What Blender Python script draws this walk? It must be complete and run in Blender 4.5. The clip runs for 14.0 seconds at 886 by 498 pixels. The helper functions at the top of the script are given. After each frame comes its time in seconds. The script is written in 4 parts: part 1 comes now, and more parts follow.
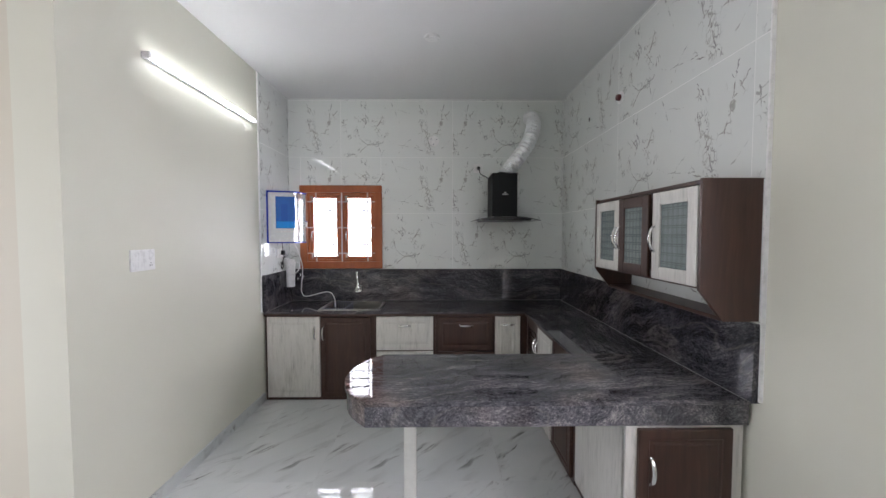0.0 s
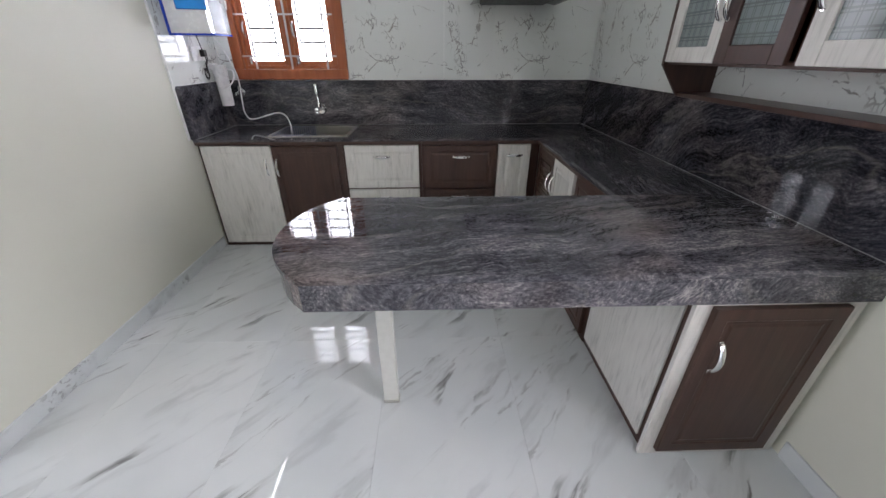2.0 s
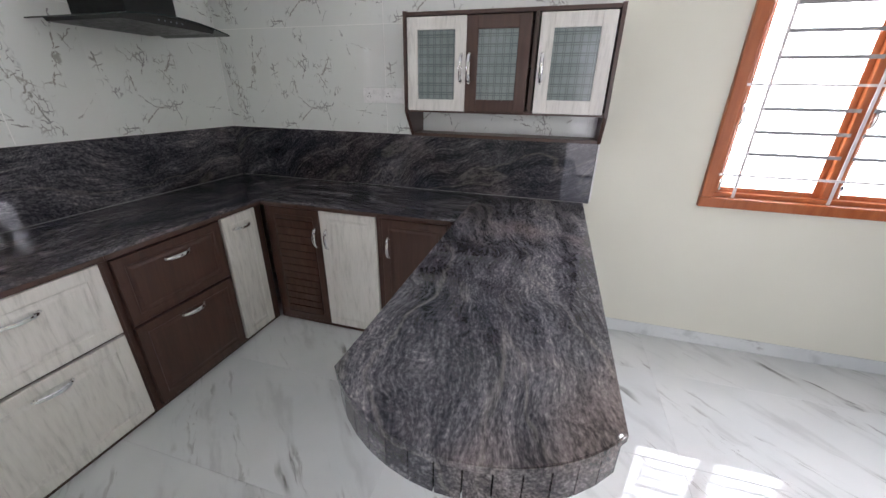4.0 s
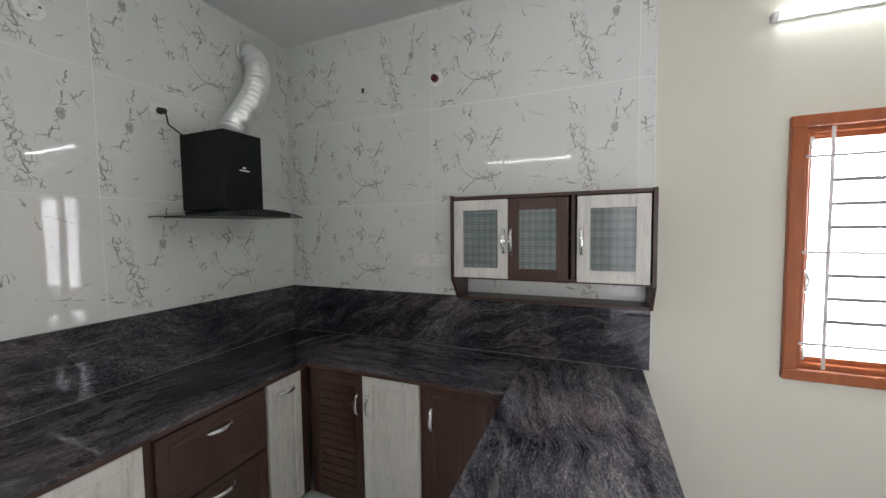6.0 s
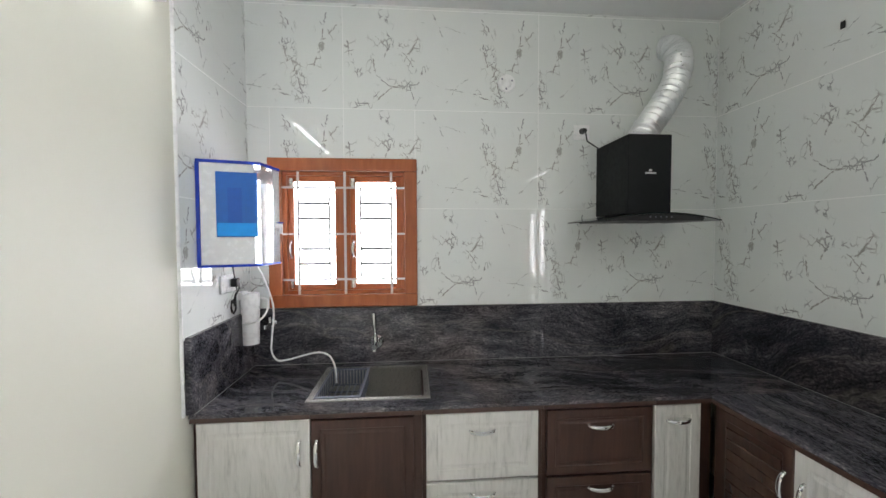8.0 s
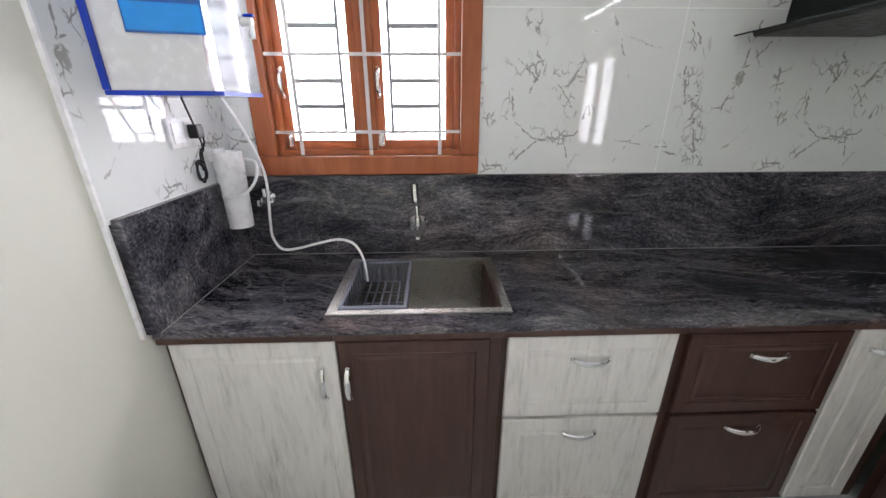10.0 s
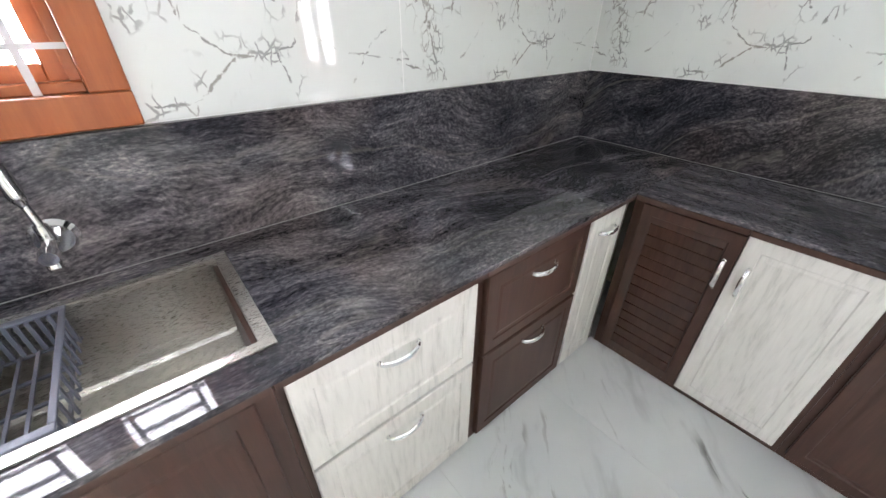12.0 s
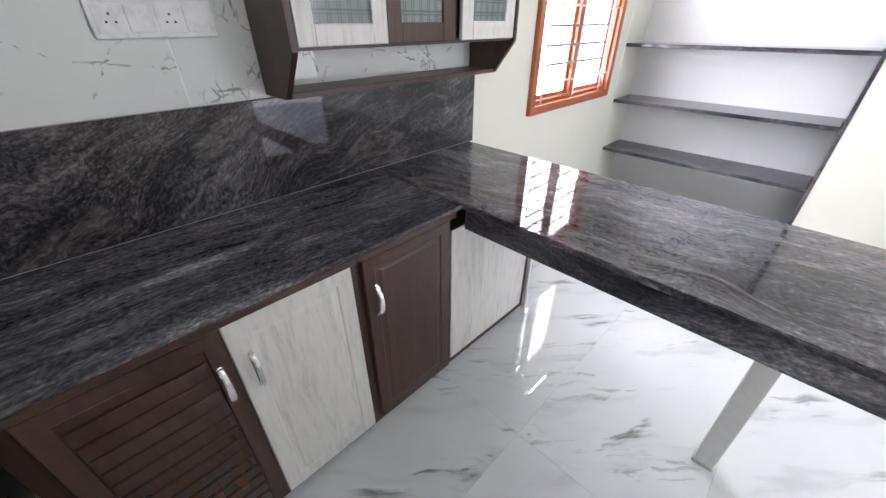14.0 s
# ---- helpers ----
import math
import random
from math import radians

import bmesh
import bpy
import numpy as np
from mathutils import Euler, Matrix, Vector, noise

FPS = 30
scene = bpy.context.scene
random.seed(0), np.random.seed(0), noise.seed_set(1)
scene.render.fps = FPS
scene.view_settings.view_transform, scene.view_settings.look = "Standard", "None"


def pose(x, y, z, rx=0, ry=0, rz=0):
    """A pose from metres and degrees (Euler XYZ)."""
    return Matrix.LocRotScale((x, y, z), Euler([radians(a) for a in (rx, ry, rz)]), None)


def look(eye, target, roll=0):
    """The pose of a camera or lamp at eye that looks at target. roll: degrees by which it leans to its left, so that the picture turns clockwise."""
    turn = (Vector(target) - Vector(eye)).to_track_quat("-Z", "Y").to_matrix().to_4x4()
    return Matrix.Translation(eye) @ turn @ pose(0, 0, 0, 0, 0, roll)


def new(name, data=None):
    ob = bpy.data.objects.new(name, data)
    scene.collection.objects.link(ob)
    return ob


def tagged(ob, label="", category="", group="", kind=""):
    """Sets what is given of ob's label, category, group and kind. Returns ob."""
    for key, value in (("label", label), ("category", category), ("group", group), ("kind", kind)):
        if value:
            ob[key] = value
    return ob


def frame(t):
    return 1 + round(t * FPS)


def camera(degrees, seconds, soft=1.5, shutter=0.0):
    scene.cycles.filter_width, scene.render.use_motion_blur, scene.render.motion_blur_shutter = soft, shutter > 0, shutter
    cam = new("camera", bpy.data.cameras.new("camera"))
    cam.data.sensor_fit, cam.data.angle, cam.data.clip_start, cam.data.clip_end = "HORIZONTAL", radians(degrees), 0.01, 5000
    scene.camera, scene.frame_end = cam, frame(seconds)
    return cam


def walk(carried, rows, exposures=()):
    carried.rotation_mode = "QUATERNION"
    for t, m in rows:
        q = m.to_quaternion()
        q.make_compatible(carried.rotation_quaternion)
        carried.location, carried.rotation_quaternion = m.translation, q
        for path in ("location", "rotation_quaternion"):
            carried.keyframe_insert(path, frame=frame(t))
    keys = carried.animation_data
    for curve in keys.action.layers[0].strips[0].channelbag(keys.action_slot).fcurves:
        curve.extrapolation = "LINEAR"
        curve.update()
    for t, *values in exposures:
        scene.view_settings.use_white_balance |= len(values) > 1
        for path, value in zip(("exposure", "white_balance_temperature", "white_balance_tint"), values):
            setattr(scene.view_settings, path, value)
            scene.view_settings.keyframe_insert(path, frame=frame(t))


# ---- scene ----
cam = camera(101.0, 14.0)
PATH = [
    (0, (0.439, 1.024, 1.602), (0.464, 3.023, 1.52), -0.0),
    (0.5, (0.475, 1.138, 1.543), (0.45, 3.122, 1.292), -0.1),
    (1, (0.479, 1.223, 1.491), (0.421, 3.071, 0.73), 0.1),
    (1.5, (0.571, 1.487, 1.45), (0.492, 3.258, 0.524), -0.1),
    (2, (0.488, 1.758, 1.401), (0.541, 3.522, 0.46), -0.0),
    (2.5, (0.138, 1.963, 1.438), (0.71, 3.627, 0.489), -0.2),
    (3, (-0.24, 2.332, 1.436), (0.947, 3.616, 0.465), -0.5),
    (3.5, (-0.479, 2.768, 1.437), (1.141, 3.419, 0.46), -0.6),
    (6, (-0.437, 2.852, 1.658), (1.406, 3.622, 1.544), -0.7),
    (6.5, (-0.147, 2.844, 1.661), (1.444, 4.051, 1.555), -0.7),
    (7, (-0.08, 2.806, 1.640), (1.042, 4.460, 1.560), -0.5),
    (7.5, (-0.1, 2.78, 1.646), (0.524, 4.679, 1.572), -0.4),
    (8, (-0.204, 2.79, 1.659), (-0.051, 4.783, 1.587), -0.2),
    (8.5, (-0.393, 2.992, 1.625), (-0.377, 4.99, 1.535), -0.1),
    (11, (-0.391, 3.694, 1.438), (-0.17, 5.384, 0.39), 0.1),
    (11.5, (-0.308, 3.767, 1.448), (0.289, 5.36, 0.396), -0.1),
    (12, (-0.215, 3.92, 1.432), (0.868, 5.229, 0.378), 0.2),
    (12.5, (-0.037, 4.063, 1.441), (1.459, 4.861, 0.38), 0.1),
    (13, (0.12, 4.171, 1.427), (1.819, 4.241, 0.375), 0.0),
    (13.5, (0.294, 4.141, 1.43), (1.9, 3.59, 0.372), -0.2),
    (14, (0.451, 4.159, 1.43), (1.656, 2.961, 0.375), -0.2),
]
walk(cam, [(t, look(eye, target, roll)) for t, eye, target, roll in PATH], [(0.0, 0.11, 6380, 12), (1.0, 0.17, 6200, 10), (2.0, 0.2, 6300, 12), (2.5, 0.67, 6400, 13), (3.0, 0.76, 6450, 13), (3.5, 0.69, 6400, 14), (6.0, 0.24, 6550, 10), (6.5, 0.82, 6420, 12), (7.0, 1.02, 6320, 12), (7.5, 0.77, 6450, 10), (8.0, 0.6, 6550, 7), (8.5, 0.3, 6600, 8), (11.0, 1.12, 6350, 12), (12.0, 1.57, 6400, 11), (13.0, 1.73, 6350, 11), (14.0, 0.98, 6250, 13)])

# ---- light ----
world = bpy.data.worlds.new("sky")
scene.world = world
world.use_nodes = True
sky = world.node_tree.nodes.new("ShaderNodeTexSky")
sky.sky_type, sky.sun_disc = "NISHITA", False
sky.sun_elevation, sky.sun_rotation = radians(55), radians(100)
world.node_tree.links.new(sky.outputs[0], world.node_tree.nodes["Background"].inputs[0])
world.node_tree.nodes["Background"].inputs[1].default_value = 0.12


def window_light(name, at, target, sx, sy, power, color, spread=180):
    """Daylight that stands in a window's opening, behind its grille."""
    lamp = bpy.data.lights.new(name, "AREA")
    lamp.shape, lamp.size, lamp.size_y, lamp.energy, lamp.color = "RECTANGLE", sx, sy, power, color
    lamp.spread = radians(spread)
    ob = new(name, lamp)
    ob.matrix_world = look(at, target)
    return ob


DAY = (0.945, 0.92, 1.0)
window_light("daylight_north", (-0.645, 5.181, 1.68), (-0.645, 4.0, 1.68), 0.74, 0.76, 11, DAY, 130)
window_light("daylight_east", (1.896, 1.415, 1.53), (1.0, 1.415, 1.53), 1.04, 1.13, 36, DAY)
window_light("daylight_west", (-3.50, 1.62, 1.16), (0.0, 1.62, 1.16), 1.90, 2.26, 36, DAY)

# ---- materials ----


class Nodes:
    """A short way to write node materials."""

    def __init__(self, name):
        self.mat = bpy.data.materials.new(name)
        self.mat.use_nodes = True
        self.tree = self.mat.node_tree
        self.bsdf = self.tree.nodes["Principled BSDF"]
        self.coords = self.tree.nodes.new("ShaderNodeTexCoord")

    def put(self, sock, value):
        if isinstance(value, bpy.types.NodeSocket):
            self.tree.links.new(value, sock)
        elif isinstance(value, tuple) and len(value) == 3 and sock.type == "RGBA":
            sock.default_value = (*value, 1)
        else:
            sock.default_value = value

    def add(self, kind, out=0, **ins):
        node = self.tree.nodes.new(kind)
        for key, value in ins.items():
            self.put(node.inputs[int(key[1:])] if key[0] == "i" and key[1:].isdigit() else node.inputs[key], value)
        return node.outputs[out]

    def math(self, op, a, b=0.0, c=0.0):
        node = self.tree.nodes.new("ShaderNodeMath")
        node.operation = op
        for n, v in enumerate((a, b, c)):
            self.put(node.inputs[n], v)
        return node.outputs[0]

    def vec(self, op, a, b=(0, 0, 0), scale=1.0):
        node = self.tree.nodes.new("ShaderNodeVectorMath")
        node.operation = op
        self.put(node.inputs[0], a)
        self.put(node.inputs[1], b)
        self.put(node.inputs[3], scale)
        return node.outputs[1 if op in ("LENGTH", "DOT_PRODUCT", "DISTANCE") else 0]

    def map(self, vector, loc=(0, 0, 0), rot=(0, 0, 0), scale=(1, 1, 1)):
        return self.add("ShaderNodeMapping", Vector=vector, Location=loc, Rotation=tuple(radians(a) for a in rot), Scale=scale)

    def noise(self, vector, scale, detail=3.0, rough=0.5, distortion=0.0, out=0):
        return self.add("ShaderNodeTexNoise", out, Vector=vector, Scale=scale, Detail=detail, Roughness=rough, Distortion=distortion)

    def range(self, value, a, b, c=0.0, d=1.0, smooth=True):
        node = self.tree.nodes.new("ShaderNodeMapRange")
        node.interpolation_type = "SMOOTHSTEP" if smooth else "LINEAR"
        for n, v in enumerate((value, a, b, c, d)):
            self.put(node.inputs[n], v)
        return node.outputs[0]

    def mix(self, fac, a, b):
        node = self.tree.nodes.new("ShaderNodeMix")
        node.data_type = "RGBA"
        self.put(node.inputs[0], fac)
        self.put(node.inputs[6], a)
        self.put(node.inputs[7], b)
        return node.outputs[2]

    def ramp(self, fac, stops):
        node = self.tree.nodes.new("ShaderNodeValToRGB")
        while len(node.color_ramp.elements) < len(stops):
            node.color_ramp.elements.new(0.5)
        for element, (at, color) in zip(node.color_ramp.elements, stops):
            element.position, element.color = at, (*color, 1)
        self.put(node.inputs[0], fac)
        return node.outputs[0]

    def bump(self, height, strength=0.1, distance=0.01):
        node = self.tree.nodes.new("ShaderNodeBump")
        node.inputs["Strength"].default_value, node.inputs["Distance"].default_value = strength, distance
        self.put(node.inputs["Height"], height)
        self.put(self.bsdf.inputs["Normal"], node.outputs[0])

    def wobble(self, vector, scale, amount, detail=2.0):
        n = self.vec("SUBTRACT", self.noise(vector, scale, detail, out=1), (0.5, 0.5, 0.5))
        return self.vec("ADD", vector, self.vec("SCALE", n, scale=amount))

    def done(self, color, rough=0.5, metal=0.0, **more):
        self.put(self.bsdf.inputs["Base Color"], color)
        self.put(self.bsdf.inputs["Roughness"], rough)
        self.put(self.bsdf.inputs["Metallic"], metal)
        for key, value in more.items():
            self.put(self.bsdf.inputs[key.replace("_", " ")], value)
        return self.mat


def paint(name, color, rough=0.55, spread=0.03, grain=0.15):
    m = Nodes(name)
    p = m.coords.outputs["Object"]
    big = m.noise(p, 1.3, 3)
    fine = m.noise(p, 160, 3)
    lo = tuple(c * (1 - spread) for c in color)
    m.bump(m.math("ADD", m.math("MULTIPLY", fine, 0.6), m.noise(p, 22, 2)), grain, 0.002)
    return m.done(m.mix(m.range(big, 0.3, 0.7), lo, color), m.range(big, 0.2, 0.8, rough - 0.06, rough + 0.06))


MOTIF = [  # strokes of the printed marble in shares of a tile's length and height, from its lower left corner
    [(0.16, 0.72), (0.22, 0.62), (0.27, 0.52)], [(0.21, 0.80), (0.25, 0.66), (0.31, 0.54), (0.35, 0.44)], [(0.37, 0.70), (0.33, 0.55)],
    [(0.15, 0.50), (0.16, 0.36), (0.23, 0.24), (0.30, 0.22), (0.38, 0.27), (0.40, 0.40)], [(0.24, 0.22), (0.15, 0.07), (0.07, 0.05)],
    [(0.02, 0.68), (0.07, 0.36)], [(0.245, 0.68), (0.21, 0.52)], [(0.33, 0.24), (0.35, 0.12)], [(0.70, 0.93), (0.74, 0.80)], [(0.71, 0.68), (0.73, 0.46), (0.78, 0.52), (0.76, 0.36)],
    [(0.77, 0.36), (0.79, 0.18), (0.84, 0.04)], [(0.92, 0.93), (0.90, 0.66), (0.86, 0.42)], [(0.90, 0.66), (0.97, 0.82)], [(0.66, 0.16), (0.74, 0.12)]]
WISPS = [  # thin pale lines between them
    [(0.36, 0.88), (0.48, 0.86), (0.62, 0.78)], [(0.38, 0.36), (0.50, 0.22), (0.70, 0.17)], [(0.45, 0.97), (0.49, 0.78), (0.53, 0.60)],
    [(0.52, 0.08), (0.58, 0.26), (0.64, 0.34)], [(0.0, 0.16), (0.10, 0.42)], [(0.88, 0.10), (0.99, 0.34)]]


def wall_tile(name, shift):
    """Glossy porcelain with a printed marble motif: a branch with a loop, a tall cluster, thin strokes."""
    m = Nodes(name)
    flat = m.map(m.coords.outputs["Object"], (0, 0, 0), (0, 0, 0), (1, 0, 1))
    x = m.add("ShaderNodeSeparateXYZ", 0, i0=flat)
    z = m.add("ShaderNodeSeparateXYZ", 2, i0=flat)
    x = m.math("WRAP", m.math("SUBTRACT", x, shift), 0.62, -0.62)
    p = m.add("ShaderNodeCombineXYZ", X=x, Z=z)
    q = m.vec("ADD", p, (3.1, 1.7, 0.4))
    w = m.wobble(m.wobble(p, 7, 0.032), 42, 0.024, 4)

    def reach(lines):
        near = None
        for line in lines:
            pts = [Vector(((u - 0.5) * 1.24, 0, (v - 0.5) * 0.62)) for u, v in line]
            for a, b in zip(pts, pts[1:]):
                ab = b - a
                pa = m.vec("SUBTRACT", w, tuple(a))
                share = m.math("DIVIDE", m.vec("DOT_PRODUCT", pa, tuple(ab)), ab.length_squared)
                share = m.math("MAXIMUM", m.math("MINIMUM", share, 1.0), 0.0)
                d = m.vec("DISTANCE", pa, m.vec("SCALE", tuple(ab), scale=share))
                near = d if near is None else m.math("MINIMUM", near, d)
        return near

    near = reach(MOTIF)
    press = m.math("MULTIPLY", m.range(m.noise(q, 17, 2), 0.34, 0.66, 0.0028, 0.0088, smooth=False), m.range(m.noise(q, 60, 2), 0.30, 0.62, 0.6, 1.0, smooth=False))
    stroke = m.range(m.math("DIVIDE", near, press), 0.30, 1.0, 1.0, 0.0)

    def cracks(scale, width):
        v = m.tree.nodes.new("ShaderNodeTexVoronoi")
        v.feature, v.voronoi_dimensions = "DISTANCE_TO_EDGE", "3D"
        m.put(v.inputs["Vector"], m.map(m.wobble(q, 30, 0.02), (0, 0, 0), (0, 28, 0), (1.3, 1, 0.75)))
        v.inputs["Scale"].default_value = scale
        return m.range(v.outputs["Distance"], 0.3 * width, width, 1.0, 0.0)

    def blob(u, v, rx, rz):
        d = m.vec("LENGTH", m.vec("MULTIPLY", m.vec("SUBTRACT", w, ((u - 0.5) * 1.24, 0, (v - 0.5) * 0.62)), (1 / rx, 0, 1 / rz)))
        return m.range(d, 0.5, 1.1, 1.0, 0.0)

    core = m.math("MAXIMUM", m.math("MAXIMUM", blob(0.785, 0.22, 0.060, 0.12), blob(0.745, 0.58, 0.045, 0.08)), m.math("MAXIMUM", blob(0.20, 0.90, 0.045, 0.065), m.math("MAXIMUM", blob(0.31, 0.60, 0.09, 0.06), blob(0.30, 0.24, 0.10, 0.03))))
    broken = m.range(m.noise(q, 22, 2), 0.42, 0.54)
    mesh = m.math("MULTIPLY", m.math("MULTIPLY", cracks(30, 0.10), broken), core)
    fringe = m.math("MULTIPLY", m.math("MULTIPLY", cracks(21, 0.07), m.range(near, 0.012, 0.070, 1.0, 0.0)), m.range(m.noise(q, 13, 1), 0.52, 0.60))
    faint = m.math("MULTIPLY", m.range(m.math("DIVIDE", reach(WISPS), press), 0.30, 0.85, 1.0, 0.0), m.range(m.noise(q, 14, 2), 0.34, 0.58, 0.25, 0.85))
    vein = m.math("MAXIMUM", m.math("MAXIMUM", stroke, m.math("MULTIPLY", fringe, 0.85)), m.math("MAXIMUM", m.math("MULTIPLY", mesh, 0.85), faint))
    halo = m.math("MULTIPLY", m.range(m.noise(w, 2.6, 3), 0.45, 0.75), 0.35)
    base = m.mix(halo, (0.76, 0.785, 0.76), (0.69, 0.71, 0.69))
    tint = m.mix(m.range(m.noise(q, 6, 2), 0.4, 0.6), (0.165, 0.17, 0.17), (0.24, 0.225, 0.195))
    m.bump(m.noise(m.coords.outputs["Object"], 3.0, 1), 0.07, 0.012)
    return m.done(m.mix(m.math("MULTIPLY", vein, 0.80), base, tint), 0.010, IOR=1.5)


def floor_tile():
    """Polished white porcelain with grey marble streaks that all run one way; three prints take turns."""
    m = Nodes("floor_marble")
    rnd = m.math("FLOOR", m.math("MULTIPLY", m.add("ShaderNodeObjectInfo", 5), 2.999))
    p = m.coords.outputs["Object"]
    off = m.add("ShaderNodeCombineXYZ", X=m.math("MULTIPLY", rnd, 3.7), Y=m.math("MULTIPLY", rnd, 5.3))
    q = m.vec("ADD", p, off)
    a = m.map(m.wobble(m.wobble(q, 2.6, 0.14), 13, 0.020), (0.13, 0.4, 0), (0, 0, -47), (1, 1, 1))

    def streak(scale, squeeze, lo, hi, loc=(0, 0, 0)):
        return m.range(m.noise(m.map(a, loc, (0, 0, 0), (squeeze, 1, 1)), scale, 4, 0.58, 0.2), lo, hi)

    patches = m.range(m.noise(m.map(a, (5, 2, 0), (0, 0, 0), (0.5, 1, 1)), 3.6, 2), 0.52, 0.63)
    dark = m.math("MULTIPLY", streak(13, 0.13, 0.56, 0.67), patches)
    edge = m.math("MULTIPLY", streak(42, 0.10, 0.52, 0.62, (2, 1, 0)), m.math("MULTIPLY", streak(6, 0.14, 0.56, 0.66, (3, 3, 0)), 0.40))
    soft = m.math("MULTIPLY", streak(7.5, 0.16, 0.53, 0.70, (1, 4, 0)), 0.42)
    base = m.mix(m.range(m.noise(q, 1.7, 3), 0.3, 0.7), (0.61, 0.64, 0.64), (0.69, 0.71, 0.705))
    c = m.mix(soft, base, (0.36, 0.38, 0.385))
    c = m.mix(m.math("MAXIMUM", m.math("MULTIPLY", dark, 0.95), edge), c, (0.115, 0.112, 0.105))
    m.bump(m.noise(p, 2.2, 1), 0.022, 0.01)
    return m.done(c, 0.014, IOR=1.5)


def granite(name, turn, light, warm, swirl=0.42):
    """Polished dark stone with fine flowing grain, pale bands and a few brownish waves."""
    m = Nodes(name)
    p = m.coords.outputs["Object"]
    w = m.wobble(m.wobble(m.map(p, (2, 1, 3), turn), 1.3, swirl), 6.5, 0.045, 2)
    band = m.noise(m.map(w, (0, 0, 0), (0, 0, 0), (0.9, 5.2, 5.2)), 2.6, 5, 0.56, 0.3)
    grain = m.noise(m.map(w, (4, 2, 1), (0, 0, 0), (5.5, 40, 40)), 2.6, 5, 0.64)
    big = m.noise(w, 1.3, 2)
    speck = m.noise(m.map(w, (0, 0, 0), (0, 0, 0), (70, 135, 135)), 1.0, 3, 0.65)
    v = m.math("ADD", m.math("MULTIPLY", band, 0.54), m.math("MULTIPLY", grain, 0.46))
    v = m.math("ADD", v, m.math("MULTIPLY", m.math("SUBTRACT", big, 0.5), 0.36))
    v = m.math("ADD", v, m.math("MULTIPLY", m.math("SUBTRACT", speck, 0.5), 0.50))
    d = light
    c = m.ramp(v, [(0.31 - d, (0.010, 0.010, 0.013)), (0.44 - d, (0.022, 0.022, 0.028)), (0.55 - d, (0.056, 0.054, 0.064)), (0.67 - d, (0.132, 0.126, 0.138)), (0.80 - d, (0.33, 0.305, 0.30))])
    thread = m.range(m.math("ABSOLUTE", m.math("SUBTRACT", m.noise(m.map(w, (7, 3, 2), (0, 0, 6), (0.45, 2.4, 2.4)), 1.3, 2), 0.5)), 0.0, 0.016, 1.0, 0.0)
    c = m.mix(m.math("MULTIPLY", thread, m.range(grain, 0.32, 0.58, 0.03, 0.20)), c, (0.36, 0.33, 0.29))
    c = m.mix(m.math("MULTIPLY", m.range(m.noise(w, 1.7, 2), 0.50, 0.66), warm), c, m.mix(m.range(v, 0.35 - d, 0.72 - d), (0.034, 0.022, 0.019), (0.33, 0.25, 0.215)))
    m.bump(speck, 0.0015, 0.001)
    return m.done(c, m.range(grain, 0.3, 0.7, 0.022, 0.055), IOR=1.46)


def laminate(name, stops, rough, stretch=(16, 16, 0.9), scale=3.0):
    """Printed wood grain that runs upright."""
    m = Nodes(name)
    rnd = m.add("ShaderNodeObjectInfo", 5)
    p = m.vec("ADD", m.coords.outputs["Object"], m.add("ShaderNodeCombineXYZ", X=m.math("MULTIPLY", rnd, 9.0), Z=m.math("MULTIPLY", rnd, 23.0)))
    w = m.wobble(p, 3.0, 0.05)
    grain = m.noise(m.map(w, (0, 0, 0), (0, 0, 0), stretch), scale, 5, 0.6, 0.3)
    broad = m.noise(m.map(w, (3, 3, 3), (0, 0, 0), (6, 6, 0.7)), 2.0, 3)
    fine = m.noise(m.map(p, (0, 0, 0), (0, 0, 0), (60, 60, 3)), 4.0, 3)
    v = m.math("ADD", m.math("ADD", m.math("MULTIPLY", grain, 0.55), m.math("MULTIPLY", broad, 0.30)), m.math("MULTIPLY", fine, 0.15))
    m.bump(fine, 0.08, 0.001)
    return m.done(m.ramp(v, stops), rough)


def metal(name, color, rough, stretch=(1, 1, 1)):
    m = Nodes(name)
    n = m.noise(m.map(m.coords.outputs["Object"], (0, 0, 0), (0, 0, 0), stretch), 60, 3)
    return m.done(color, m.range(n, 0.3, 0.7, rough * 0.8, rough * 1.25), 1.0)


def plain(name, color, rough=0.4, **more):
    m = Nodes(name)
    n = m.noise(m.coords.outputs["Object"], 35, 3)
    return m.done(m.mix(m.range(n, 0.3, 0.7), tuple(c * 0.94 for c in color), color), m.range(n, 0.3, 0.7, rough * 0.85, rough * 1.15), **more)


